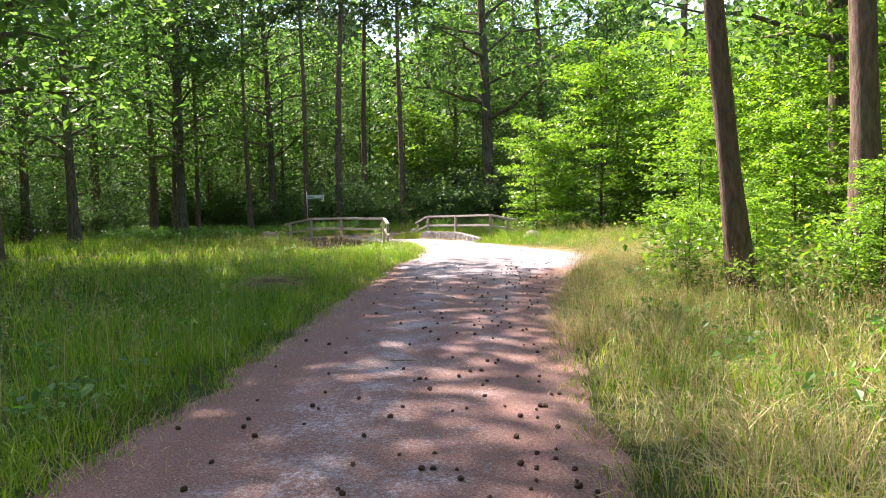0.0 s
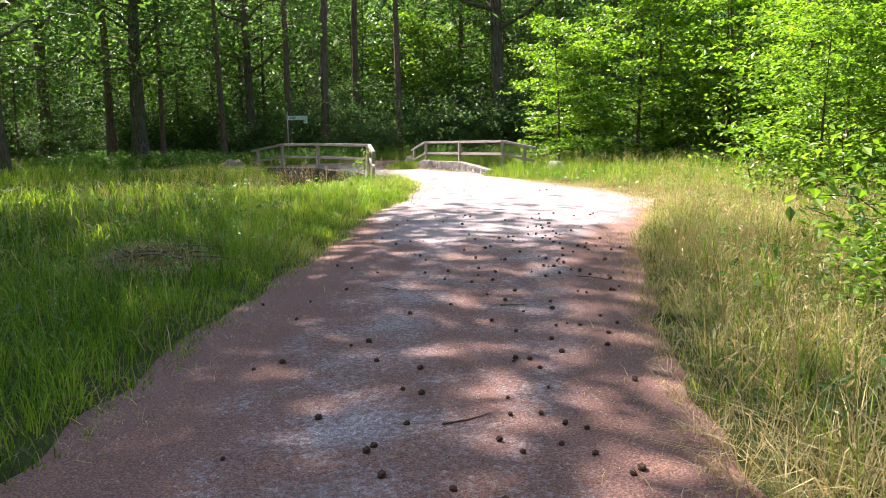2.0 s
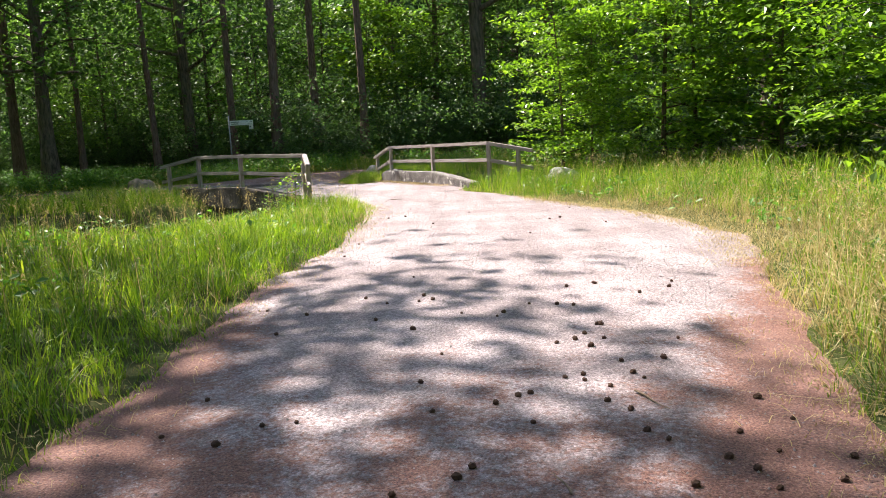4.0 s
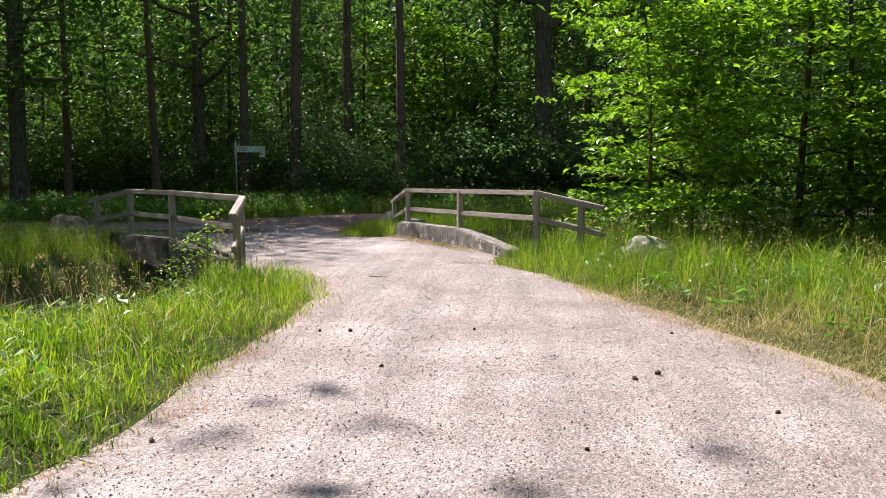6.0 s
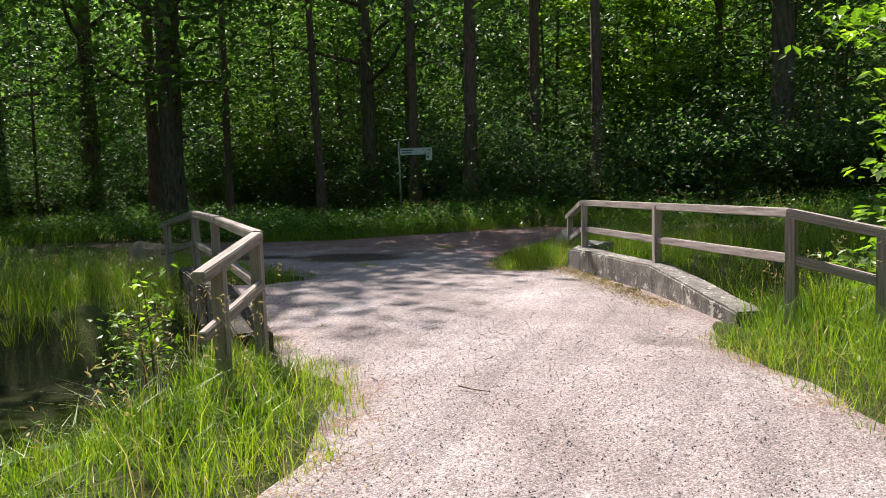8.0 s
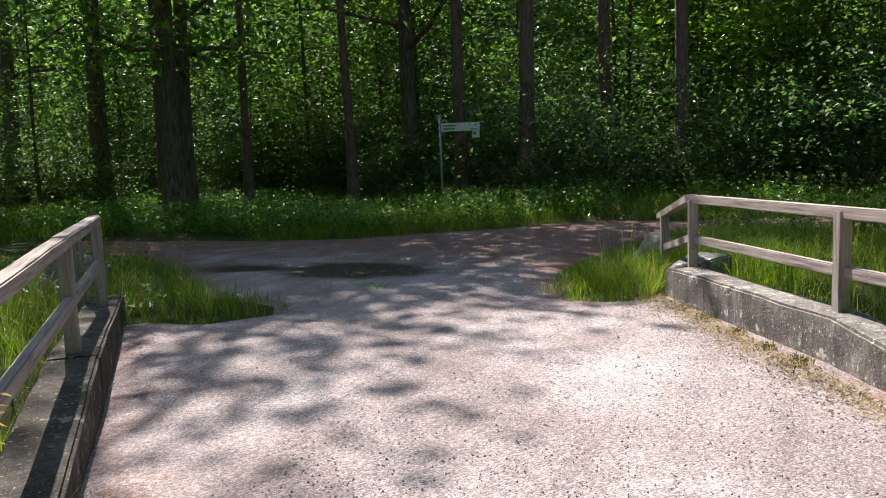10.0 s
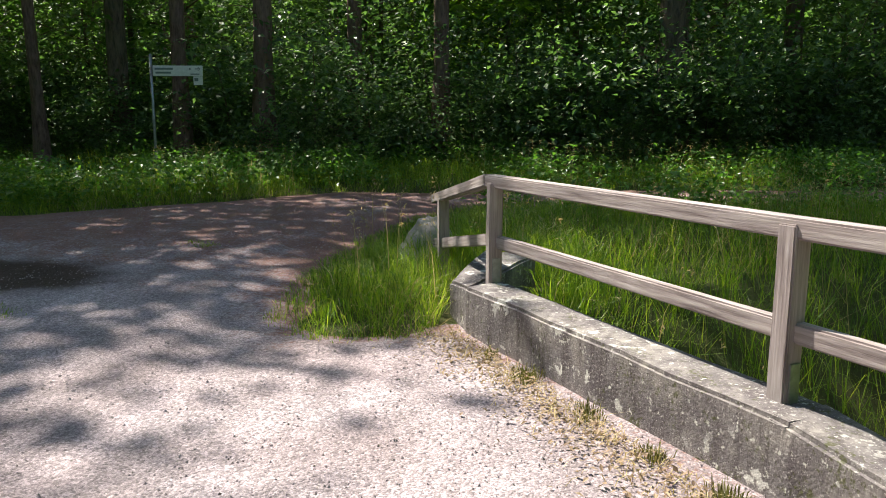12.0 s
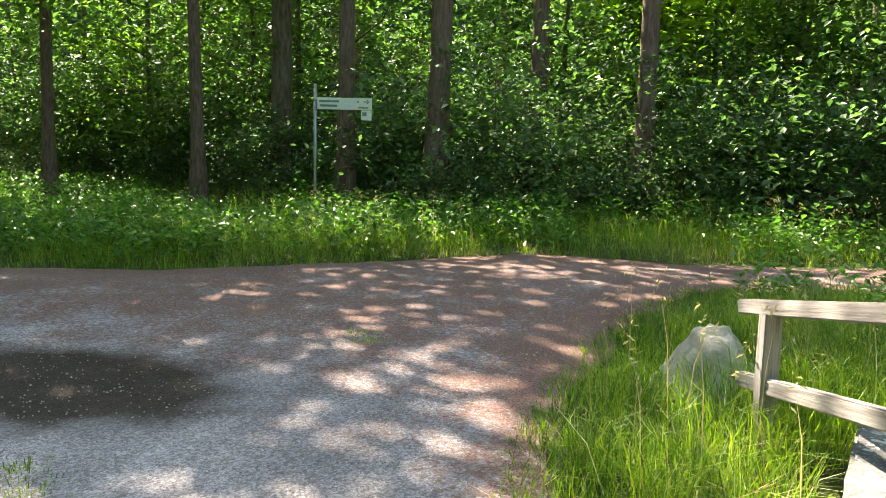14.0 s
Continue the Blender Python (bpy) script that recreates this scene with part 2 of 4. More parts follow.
def part(name, bm, material, parent=None, label="", smooth=False):
    """Links a bmesh, or a mesh, as one object under a thing or a part."""
    if isinstance(bm, bmesh.types.BMesh):
        me = bpy.data.meshes.new(name)
        bm.normal_update()
        bm.to_mesh(me)
        bm.free()
        me.materials.append(material)
        for p in me.polygons:
            p.use_smooth = smooth
    else:
        me = bm
    ob = new(name, me)
    if parent:
        ob.parent = parent
    return tagged(ob, label)


def thing(name, label, category, at=(0, 0, 0), rz=0.0, group="", kind=""):
    ob = new(name)
    ob.empty_display_size = 0.1
    ob.matrix_basis = pose(*at, 0, 0, rz)
    return tagged(ob, label, category, group, kind)


def block(size, bevel=0.01, rough=0.0, cuts=0, seed=1):
    """A box round its origin with worn edges and an uneven skin."""
    bm = bmesh.new()
    bmesh.ops.create_cube(bm, size=1.0, matrix=Matrix.Diagonal((*size, 1)))
    if bevel:
        bmesh.ops.bevel(bm, geom=bm.edges[:], offset=bevel, segments=2, affect="EDGES")
    if cuts:
        bmesh.ops.subdivide_edges(bm, edges=[e for e in bm.edges if e.calc_length() > 0.2], cuts=cuts, use_grid_fill=True)
    if rough:
        for v in bm.verts:
            v.co += noise.noise_vector(v.co * 4.0 + Vector((seed * 7.1, 0, 0))) * rough
    return bm


def tube_arrays(rings, k=8):
    """Vertices and quads of a tube through rings of (centre, radius), k-sided."""
    ang = np.arange(k) * 2 * np.pi / k
    vs, fs = [], []
    for i, (c, r) in enumerate(rings):
        c = np.asarray(c, float)
        d = np.asarray(rings[min(i + 1, len(rings) - 1)][0], float) - np.asarray(rings[max(i - 1, 0)][0], float)
        d /= np.linalg.norm(d) + 1e-9
        u = np.cross(d, (0.3, 0.9, 0.1) if abs(d[2]) > 0.7 else (0, 0, 1.0))
        u /= np.linalg.norm(u) + 1e-9
        w = np.cross(d, u)
        vs.append(c + r * (np.cos(ang)[:, None] * u + np.sin(ang)[:, None] * w))
        if i:
            a = (i - 1) * k
            for j in range(k):
                fs.append((a + j, a + (j + 1) % k, a + k + (j + 1) % k, a + k + j))
    return np.concatenate(vs), fs


def tubes_mesh(name, tubes, material):
    vs, loops, n = [], [], 0
    for rings in tubes:
        v, f = tube_arrays(rings, 10 if rings[0][1] > 0.12 else 4 if rings[0][1] < 0.05 else 6)
        vs.append(v)
        loops.append(np.asarray(f, np.int64) + n)
        n += len(v)
    loops = np.concatenate(loops)
    return mesh_from(name, np.concatenate(vs), np.full(len(loops), 4), loops.ravel(), material, True)


def leaves_mesh(name, rng, centres, size, material, flat=0.5, width=0.6):
    """Pointed, slightly folded leaves at the centres; flat: how level they hang."""
    n = len(centres)
    size = np.broadcast_to(size, (n,)) * rng.uniform(0.65, 1.3, n)
    az = rng.uniform(0, 2 * np.pi, n)
    tilt = rng.normal(-0.25, 0.5 * (1.4 - flat), n)
    d = np.stack([np.cos(az) * np.cos(tilt), np.sin(az) * np.cos(tilt), np.sin(tilt)], 1)
    up = np.stack([rng.normal(0, 0.75 * (1.2 - flat), n), rng.normal(0, 0.75 * (1.2 - flat), n), np.ones(n)], 1)
    s = np.cross(d, up)
    s /= np.linalg.norm(s, axis=1)[:, None] + 1e-9
    nrm = np.cross(s, d)
    L = size[:, None]
    base, tip = centres - d * L * 0.5, centres + d * L * 0.5 - nrm * L * 0.08
    lft = centres - d * L * 0.06 + s * L * width * 0.5 + nrm * L * 0.07
    rgt = centres - d * L * 0.06 - s * L * width * 0.5 + nrm * L * 0.07
    v = np.stack([base, rgt, tip, lft], 1).reshape(-1, 3)
    i = np.arange(n)[:, None] * 4
    loops = np.concatenate([i, i + 1, i + 2, i, i + 2, i + 3], 1).ravel()
    return mesh_from(name, v, np.full(n * 2, 3), loops, material)


def blades_mesh(name, rng, xy, z, height, width, lean, material, az=None):
    """Grass blades that bend over, two pieces each."""
    n = len(xy)
    az = rng.uniform(0, 2 * np.pi, n) if az is None else az
    b = np.stack([np.cos(az), np.sin(az)], 1)
    fz = rng.uniform(0, 2 * np.pi, n)
    side = np.stack([np.cos(fz), np.sin(fz)], 1) * (width * 0.5)[:, None]
    root = np.column_stack([xy, z - 0.01])
    ln = (lean * height * rng.uniform(0.3, 1.4, n))[:, None]
    mid = np.column_stack([xy + b * ln * 0.35, z + height * 0.6])
    tip = np.column_stack([xy + b * ln, z + height * (1.0 - 0.25 * np.minimum(lean * 1.2, 1.0))])
    s3 = np.column_stack([side, np.zeros(n)])
    v = np.stack([root - s3, root + s3, mid + s3 * 0.8, mid - s3 * 0.8, tip], 1).reshape(-1, 3)
    i = np.arange(n)[:, None] * 5
    loops = np.concatenate([i, i + 1, i + 2, i + 3, i + 3, i + 2, i + 4], 1).ravel()
    return mesh_from(name, v, np.tile([4, 3], n), loops, material)


# ---- plan ----
ROAD = np.array([
    (-2.3, -9), (-2.0, 4.3), (-1.75, 6), (-1.57, 10), (-1.4, 14), (-1.1, 17), (-0.98, 20.4), (-0.55, 22.4), (-0.47, 25.3), (-0.45, 27.2),
    (-0.9, 28.7), (-1.75, 29.4), (-4.0, 31.85), (-5.1, 33.0), (-4.45, 33.25), (-4.0, 33.8), (-4.3, 34.3), (-5.4, 34.7), (-7.3, 36.4), (-10.2, 38.0), (-11.8, 38.7), (-12.6, 39.3),
    (-12, 39.6), (-8.4, 39.6), (-6.6, 40.25), (-5.1, 41.6), (-3.4, 43.5), (-1.4, 43.3), (1, 44.1), (30, 47), (30, 44.6), (3, 42.1),
    (-1.4, 41.5), (-1.9, 39.7), (-2.12, 37.7), (-2.1, 36.2), (-1.95, 35.2), (-1.65, 34.93), (-1.25, 34.87), (-0.85, 35.02), (-0.74, 35.27), (0.63, 33.2), (1.1, 31.6), (1.2, 30.4), (1.7, 29.3), (2.15, 28.2),
    (2.55, 26.9), (3.1, 25.7), (3.5, 24.5), (3.8, 23), (4.0, 21.7), (3.35, 19.3), (2.45, 16.5), (2.0, 14.2), (1.55, 12), (1.15, 9), (0.9, 6.5), (0.75, 4), (0.7, -9)])


def road_distance(xy):
    """How far points lie inside (positive) or outside the gravel's edge."""
    a, b = ROAD, np.roll(ROAD, -1, 0)
    best, inside = np.full(len(xy), 1e9), np.zeros(len(xy), bool)
    for (x0, y0), (x1, y1) in zip(a, b):
        d = np.array((x1 - x0, y1 - y0))
        p = xy - (x0, y0)
        s = np.clip(p @ d / (d @ d), 0, 1)
        best = np.minimum(best, np.hypot(*(p - s[:, None] * d).T))
        if y0 != y1:
            cross = ((y0 > xy[:, 1]) != (y1 > xy[:, 1])) & (xy[:, 0] < (x1 - x0) * (xy[:, 1] - y0) / (y1 - y0) + x0)
            inside ^= cross
    return np.where(inside, best, -best)


def wave(xy, size, seed=0.0):
    """Cheap smooth unevenness, about -1 to 1."""
    x, y = xy[:, 0] / size + seed, xy[:, 1] / size - seed * 1.7
    return (np.sin(x * 1.3 + 0.7 * np.sin(y * 0.9 + seed)) + np.sin(y * 1.7 + 1.1 * np.sin(x * 1.1)) + np.sin((x + y) * 2.3 + seed)) / 3


BRIDGE, FLOW = np.array((-1.45, 32.0)), np.array((-0.88, -0.475))


def ground_z(xy):
    """Height of the ground: nearly level, with the brook's bed on both sides of the bridge."""
    p = xy - BRIDGE
    s, w = p @ FLOW, p @ np.array((-FLOW[1], FLOW[0]))
    wind = 0.5 * np.sin(s * 0.35)
    out = np.clip((np.abs(s) - 2.35) / 0.25, 0, 1)
    bed = np.clip(1.25 - np.abs(w - wind) / 1.9, 0, 1)
    far = np.clip((road_distance(xy) * -1) / 3.0, 0, 1)
    pool = 0.75 * np.exp(-((xy[:, 0] + 4.3) / 2.1) ** 2 - ((xy[:, 1] - 28.6) / 2.7) ** 2) * np.clip((-1.35 - xy[:, 0]) / 1.0, 0, 1) * np.clip((s - 2.3) / 0.3, 0, 1)
    return -pool * (1 - 0.5 * bed * out) -1.05 * out * bed * bed * (3 - 2 * bed) + 0.05 * wave(xy, 3.1, 2.0) * far + 0.08 * wave(xy, 9.0, 5.0) * far


# ---- ground and road ----
def axis(fine_from, fine_to, step, far):
    inner = np.arange(fine_from, fine_to + step, step)
    grow = np.cumsum(step * 1.22 ** np.arange(1, 60))
    grow = grow[grow < far]
    return np.concatenate([(fine_from - grow)[::-1], inner, fine_to + grow])


def grid_sheet(name, xs, ys, zf, material):
    gx, gy = np.meshgrid(xs, ys)
    xy = np.column_stack([gx.ravel(), gy.ravel()])
    n = len(xs)
    i = (np.arange(len(ys) - 1)[:, None] * n + np.arange(n - 1)[None, :]).ravel()
    loops = np.stack([i, i + 1, i + n + 1, i + n], 1).ravel()
    return mesh_from(name, np.column_stack([xy, zf(xy)]), np.full(len(i), 4), loops, material, True)


ground = tagged(new("ground", grid_sheet("ground", axis(-14, 8, 0.3, 2500), axis(0, 48, 0.3, 2500), ground_z, SOIL)),
                "green meadow and forest floor beside the gravel path", "ground", kind="structure")

# dark glossy sheet, added to darken the shaded pool beside the bridge
POOL_DARK = Mat("dark_pool_sheet")
POOL_DARK.bump(POOL_DARK.noise(POOL_DARK.place(), 6.0, 3.0), 0.08, 0.02)
POOL_DARK.set(POOL_DARK.ramp(POOL_DARK.noise(POOL_DARK.place(), 1.2, 4.0), (0.35, (0.012, 0.014, 0.008)), (0.65, (0.03, 0.034, 0.016))), 0.12, 0.0, 0.5)


def brook():
    ss, ws = np.linspace(2.2, 9.0, 18), np.linspace(-2.0, 3.0, 9)
    g = np.array([BRIDGE + FLOW * s + np.array((-FLOW[1], FLOW[0])) * w for w in ws for s in ss])
    i = (np.arange(8)[:, None] * 18 + np.arange(17)[None]).ravel()
    me = mesh_from("brook", np.column_stack([g, np.full(len(g), -0.74)]), np.full(len(i), 4), np.stack([i, i + 1, i + 19, i + 18], 1).ravel(), POOL_DARK.m)
    return tagged(new("water", me), "dark glossy sheet added to darken the pool below the bridge", "brook", kind="structure")


brook()

DAMP = [(-4.75, 36.45, 1.15, 0.72, 1.0), (-6.4, 36.4, 0.8, 0.4, 0.7), (1.0, 30.4, 0.5, 0.32, 0.45), (-1.0, 29.9, 0.45, 0.28, 0.35)]


def road_top(p, d):
    """Height of the gravel, d inside its edge; past the edge it dips under the turf."""
    return 0.022 + 0.14 * np.clip(d, -0.42, 0) + 0.03 * np.clip(d / 0.8, 0, 1) + 0.010 * wave(p, 0.8, 4.0)


def build_road():
    step = 0.11
    xs, ys = np.arange(-16, 16, step), np.arange(-8, 47.5, step)
    gx, gy = np.meshgrid(xs, ys)
    xy = np.column_stack([gx.ravel(), gy.ravel()])
    d = road_distance(xy) + 0.06 * wave(xy, 0.35, 3.0) + 0.06 * wave(xy, 1.1, 8.0)
    n = len(xs)
    i = (np.arange(len(ys) - 1)[:, None] * n + np.arange(n - 1)[None, :]).ravel()
    quads = np.stack([i, i + 1, i + n + 1, i + n], 1)
    quads = quads[(d[quads] > -0.42).all(1)]
    used = np.unique(quads)
    back = np.zeros(len(xy), np.int64)
    back[used] = np.arange(len(used))
    p, dd = xy[used], d[used]
    crown = road_top(p, dd)
    damp = np.zeros(len(p))
    for x, y, a, b, wet in DAMP:
        r = ((p[:, 0] - x) / a) ** 2 + ((p[:, 1] - y) / b) ** 2
        damp = np.maximum(damp, wet * np.exp(-r))
    z = crown - 0.03 * damp
    me = mesh_from("gravel_road", np.column_stack([p, z]), np.full(len(quads), 4), back[quads].ravel(), GRAVEL, True)
    # needle litter: along the edges everywhere, and over the middle where pines stand over the path
    under = np.clip((19.0 - p[:, 1]) / 4.0, 0, 1) * 0.68
    mid = np.abs(p[:, 0] - (-0.35 + 0.06 * p[:, 1]))
    track = np.exp(-((mid - 0.62) / 0.28) ** 2)
    # far road: brown litter, raised further to stand in for missing shade
    far = np.clip((p[:, 1] - 34.5) / 4.0, 0, 1) * 0.66
    litter = np.clip(0.62 - dd * 1.0, 0, 0.75) * np.where(p[:, 1] < 20, 1.0, 0.62) + under + far - 0.24 * track * under
    for name, val in (("litter", litter), ("damp", damp)):
        me.attributes.new(name, "FLOAT", "POINT").data.foreach_set("value", val.astype(np.float32))
    return tagged(new("road", me), "pale pinkish crushed gravel path with brown needle litter", "gravel path", kind="structure")


build_road()


# ---- bridge ----
def beam(name, a, b, wide, high, material, parent, label="", seed=1):
    """A timber from a to b, its grain along its own x."""
    a, b = Vector(a), Vector(b)
    d = b - a
    bm = block((d.length, wide, high), 0.008, 0.004, 3, seed)
    ob = part(name, bm, material, parent, label)
    ob.matrix_basis = Matrix.Translation((a + b) / 2) @ Matrix.Rotation(math.atan2(d.y, d.x), 4, "Z") @ Matrix.Rotation(-math.asin(d.z / d.length), 4, "Y")
    return ob


def railing(label, line, posts):
    """line: points of the top rail's upper edge; posts: (x, y, foot, top, steel shoe)."""
    rail = thing("bridge_railing", label, "railing", group="bridge railings")
    for i, (a, b) in enumerate(zip(line, line[1:])):
        a, b = Vector(a), Vector(b)
        beam("top_rail", a - Vector((0, 0, 0.045)), b - Vector((0, 0, 0.04)), 0.092, 0.076, TIMBER, rail, "", i + 1)
        d = (b - a).normalized()
        lo = 0.425
        beam("middle_rail", a - Vector((0, 0, lo)), b - Vector((0, 0, lo)), 0.055, 0.08, TIMBER, rail, "", i + 9)
    for i, (x, y, foot, top, shoe) in enumerate(posts):
        j = min(range(len(line) - 1), key=lambda q: (Vector(line[q][:2]) + Vector(line[q + 1][:2]) - 2 * Vector((x, y))).length)
        turn = math.atan2(line[j + 1][1] - line[j][1], line[j + 1][0] - line[j][0])
        bm = block((top - foot, 0.085, 0.085), 0.006, 0.004, 3, i + 20)
        post = part("post", bm, TIMBER, rail)
        post.matrix_basis = Matrix.Translation((x, y, (top + foot) / 2)) @ Matrix.Rotation(turn, 4, "Z") @ Matrix.Rotation(-math.pi / 2, 4, "Y")
        if shoe:
            for side in (-1, 1):
                bm = block((0.22, 0.05, 0.008), 0.002)
                plate = part("steel_shoe", bm, STEEL, post, "rusty flat steel shoe")
                plate.matrix_basis = pose(-(top - foot) / 2 + 0.09, 0.0, side * 0.047)
    return rail


R_LINE = [(-1.06, 37.15, 0.68), (-0.53, 35.45, 0.99), (1.92, 31.06, 1.05), (2.86, 30.55, 0.84)]
railing("weathered grey timber railing on the concrete parapet", R_LINE,
        [(-0.97, 36.85, -0.1, 0.69, False), (-0.50, 35.36, 0.27, 0.94, True), (0.655, 33.295, 0.28, 0.99, True), (1.92, 31.06, -0.1, 1.0, False), (2.55, 30.70, -0.1, 0.85, False)])
L_LINE = [(-6.3, 33.52, 0.85), (-5.11, 32.67, 1.06), (-3.55, 30.9, 1.07), (-1.96, 29.06, 1.05), (-1.75, 28.0, 0.87)]
railing("weathered grey timber railing beside the brook", L_LINE,
        [(-6.05, 33.33, -0.5, 0.83, False), (-5.11, 32.67, 0.22, 1.0, True), (-3.72, 31.08, 0.26, 1.01, True), (-2.0, 29.1, -0.1, 1.0, True), (-1.80, 28.30, -0.15, 0.87, False)])


def slab(name, corners, low, high, parent, label="", rough=0.012, seed=1, material=None):
    """An upright block over a four-cornered plan; high: one height a corner."""
    bm = bmesh.new()
    lo = [bm.verts.new((x, y, low)) for x, y in corners]
    hi = [bm.verts.new((x, y, h)) for (x, y), h in zip(corners, high)]
    bm.faces.new(lo[::-1])
    bm.faces.new(hi)
    for i in range(4):
        bm.faces.new((lo[i], lo[(i + 1) % 4], hi[(i + 1) % 4], hi[i]))
    bmesh.ops.recalc_face_normals(bm, faces=bm.faces[:])
    bmesh.ops.bevel(bm, geom=bm.edges[:], offset=0.018, segments=2, affect="EDGES")
    for _ in range(3):
        bmesh.ops.subdivide_edges(bm, edges=[e for e in bm.edges if e.calc_length() > 0.16], cuts=1, use_grid_fill=True)
    for v in bm.verts:
        v.co += noise.noise_vector(v.co * 5.0 + Vector((seed * 3.3, 1, 2))) * rough + noise.noise_vector(v.co * 17.0) * rough * 0.4
    return part(name, bm, material or CONCRETE, parent, label)


def strip(a, b, left, right):
    """Plan corners of a strip from a to b, so far out on either side."""
    d = (Vector(b) - Vector(a)).normalized()
    n = Vector((-d.y, d.x))
    return [tuple(Vector(a) + n * left), tuple(Vector(a) - n * right), tuple(Vector(b) - n * right), tuple(Vector(b) + n * left)]


parapet_r = thing("bridge_parapet", "stained grey concrete parapet with lichen under the railing", "parapet", group="bridge parapets")
slab("curb_wall", strip((-0.55, 35.30), (0.735, 33.11), 0.13, 0.15), -0.9, (0.31, 0.31, 0.33, 0.33), parapet_r, "", 0.012, 2)
slab("curb_wall", strip((0.685, 33.20), (1.62, 31.35), 0.131, 0.151), -0.9, (0.339, 0.339, 0.12, 0.12), parapet_r, "", 0.012, 3)
slab("wing_wall", [(-0.82, 35.75), (-0.66, 35.20), (-0.22, 36.5), (-0.63, 36.5)], -0.6, (0.22, 0.30, 0.29, 0.32), parapet_r, "pale sloping concrete wing wall", 0.01, 4)
parapet_l = thing("bridge_parapet", "dark streaked concrete parapet over the brook", "parapet", group="bridge parapets")
slab("curb_wall", strip((-5.6, 33.2), (-3.60, 30.96), 0.15, 0.16), -0.16, (0.26, 0.26, 0.33, 0.33), parapet_l, "", 0.012, 5, CONCRETE_DARK)
slab("curb_wall", strip((-3.595, 30.955), (-2.25, 29.42), 0.15, 0.16), -0.16, (0.33, 0.33, 0.18, 0.18), parapet_l, "", 0.012, 6, CONCRETE_DARK)
slab("abutment", strip((-5.7, 33.35), (-4.05, 31.47), 0.22, 0.12), -1.3, (-0.17,) * 4, parapet_l, "mossy concrete abutment", 0.02, 7, CONCRETE_DARK)
slab("abutment", strip((-3.0, 30.28), (-2.1, 29.25), 0.22, 0.12), -1.3, (-0.17,) * 4, parapet_l, "mossy concrete abutment", 0.02, 8, CONCRETE_DARK)


# ---- brook-side stones and the signpost ----
def boulder(label, at, size, material, seed, rz=0, taper=0.0):
    bm = bmesh.new()
    bmesh.ops.create_icosphere(bm, subdivisions=4, radius=0.5)
    for v in bm.verts:
        n = v.co.normalized()
        k = 1 + 0.30 * noise.noise(n * 1.3 + Vector((seed, 0, 0))) + 0.10 * noise.noise(n * 3.5 + Vector((0, seed, 0))) + 0.03 * noise.noise(n * 11)
        v.co = Vector((v.co.x * size[0], v.co.y * size[1], v.co.z * size[2])) * k
        f = 1 - taper * (v.co.z / size[2] + 0.5)
        v.co = Vector((v.co.x * f + 0.10 * taper * v.co.z, v.co.y * f, v.co.z))
    ob = part("boulder", bm, material, None, "", True)
    ob.matrix_basis = pose(*at, 0, 0, rz)
    return tagged(ob, label, "boulder", "boulders by the bridge")


boulder("pale brown pointed granite boulder in tall grass", (-1.20, 37.75, 0.03), (0.82, 0.68, 0.74), ROCK_PALE, 14.6, 20, 0.5)
boulder("small grey boulder half hidden in grass", (-0.60, 38.9, -0.06), (0.34, 0.34, 0.34), ROCK_BROWN, 5.4)
boulder("low granite boulder spotted with white lichen", (3.45, 30.6, 0.15), (0.76, 0.54, 0.46), ROCK_LICHEN, 7.7, 10)
boulder("rounded brown boulder beside the brook", (-7.1, 34.2, 0.16), (0.80, 0.74, 0.76), ROCK_BROWN, 9.2, 40)


def signpost(at, rz):
    post = thing("signpost", "white fingerpost sign on a thin steel pole by the verge", "signpost", at, rz)
    v = tubes_mesh("pole", [[((0, 0, -0.2), 0.03), ((0, 0, 1.0), 0.03), ((0, 0, 2.36), 0.03), ((0, 0, 2.365), 0.004)]], STEEL)
    part("pole", v, STEEL, post)
    board = part("sign_board", block((0.90, 0.025, 0.19), 0.004), BOARD, post, "white fingerpost board with green print")
    board.matrix_basis = pose(0.485, -0.01, 2.06)
    small = part("route_plate", block((0.17, 0.012, 0.16), 0.003), BOARD, post, "small white route plate")
    small.matrix_basis = pose(0.845, -0.01, 1.88)
    for i, (x, z, w, h) in enumerate(((-0.25, 0.035, 0.33, 0.035), (-0.26, -0.035, 0.28, 0.035), (0.31, -0.06, 0.16, 0.02), (0.22, 0.035, 0.03, 0.03))):
        line = part("print_line", block((w, 0.004, h), 0.0), INK, board, "line of unreadable print")
        line.matrix_basis = pose(x, -0.0155, z)
    bm = bmesh.new()
    for p in (((-0.045, -0.008), (0.02, -0.008), (0.02, 0.008), (-0.045, 0.008)), ((0.0, -0.032), (0.018, -0.032), (0.05, 0.0), (0.028, 0.0)), ((0.018, 0.032), (0.0, 0.032), (0.028, 0.0), (0.05, 0.0))):
        bm.faces.new([bm.verts.new((x, -0.0165, z)) for x, z in p])
    bmesh.ops.recalc_face_normals(bm, faces=bm.faces[:])
    arrow = part("arrow", bm, INK, board, "dark arrow")
    arrow.matrix_basis = pose(0.36, 0, 0.035)
    blot = part("print_line", block((0.07, 0.004, 0.06), 0.0), INK, small)
    blot.matrix_basis = pose(-0.03, -0.009, 0.02)
    for z in (2.0, 2.12):
        part("clamp", block((0.075, 0.075, 0.02), 0.006), STEEL, post).matrix_basis = pose(0, 0, z)
    return post


signpost((-7.24, 45.2, 0.0), 12)


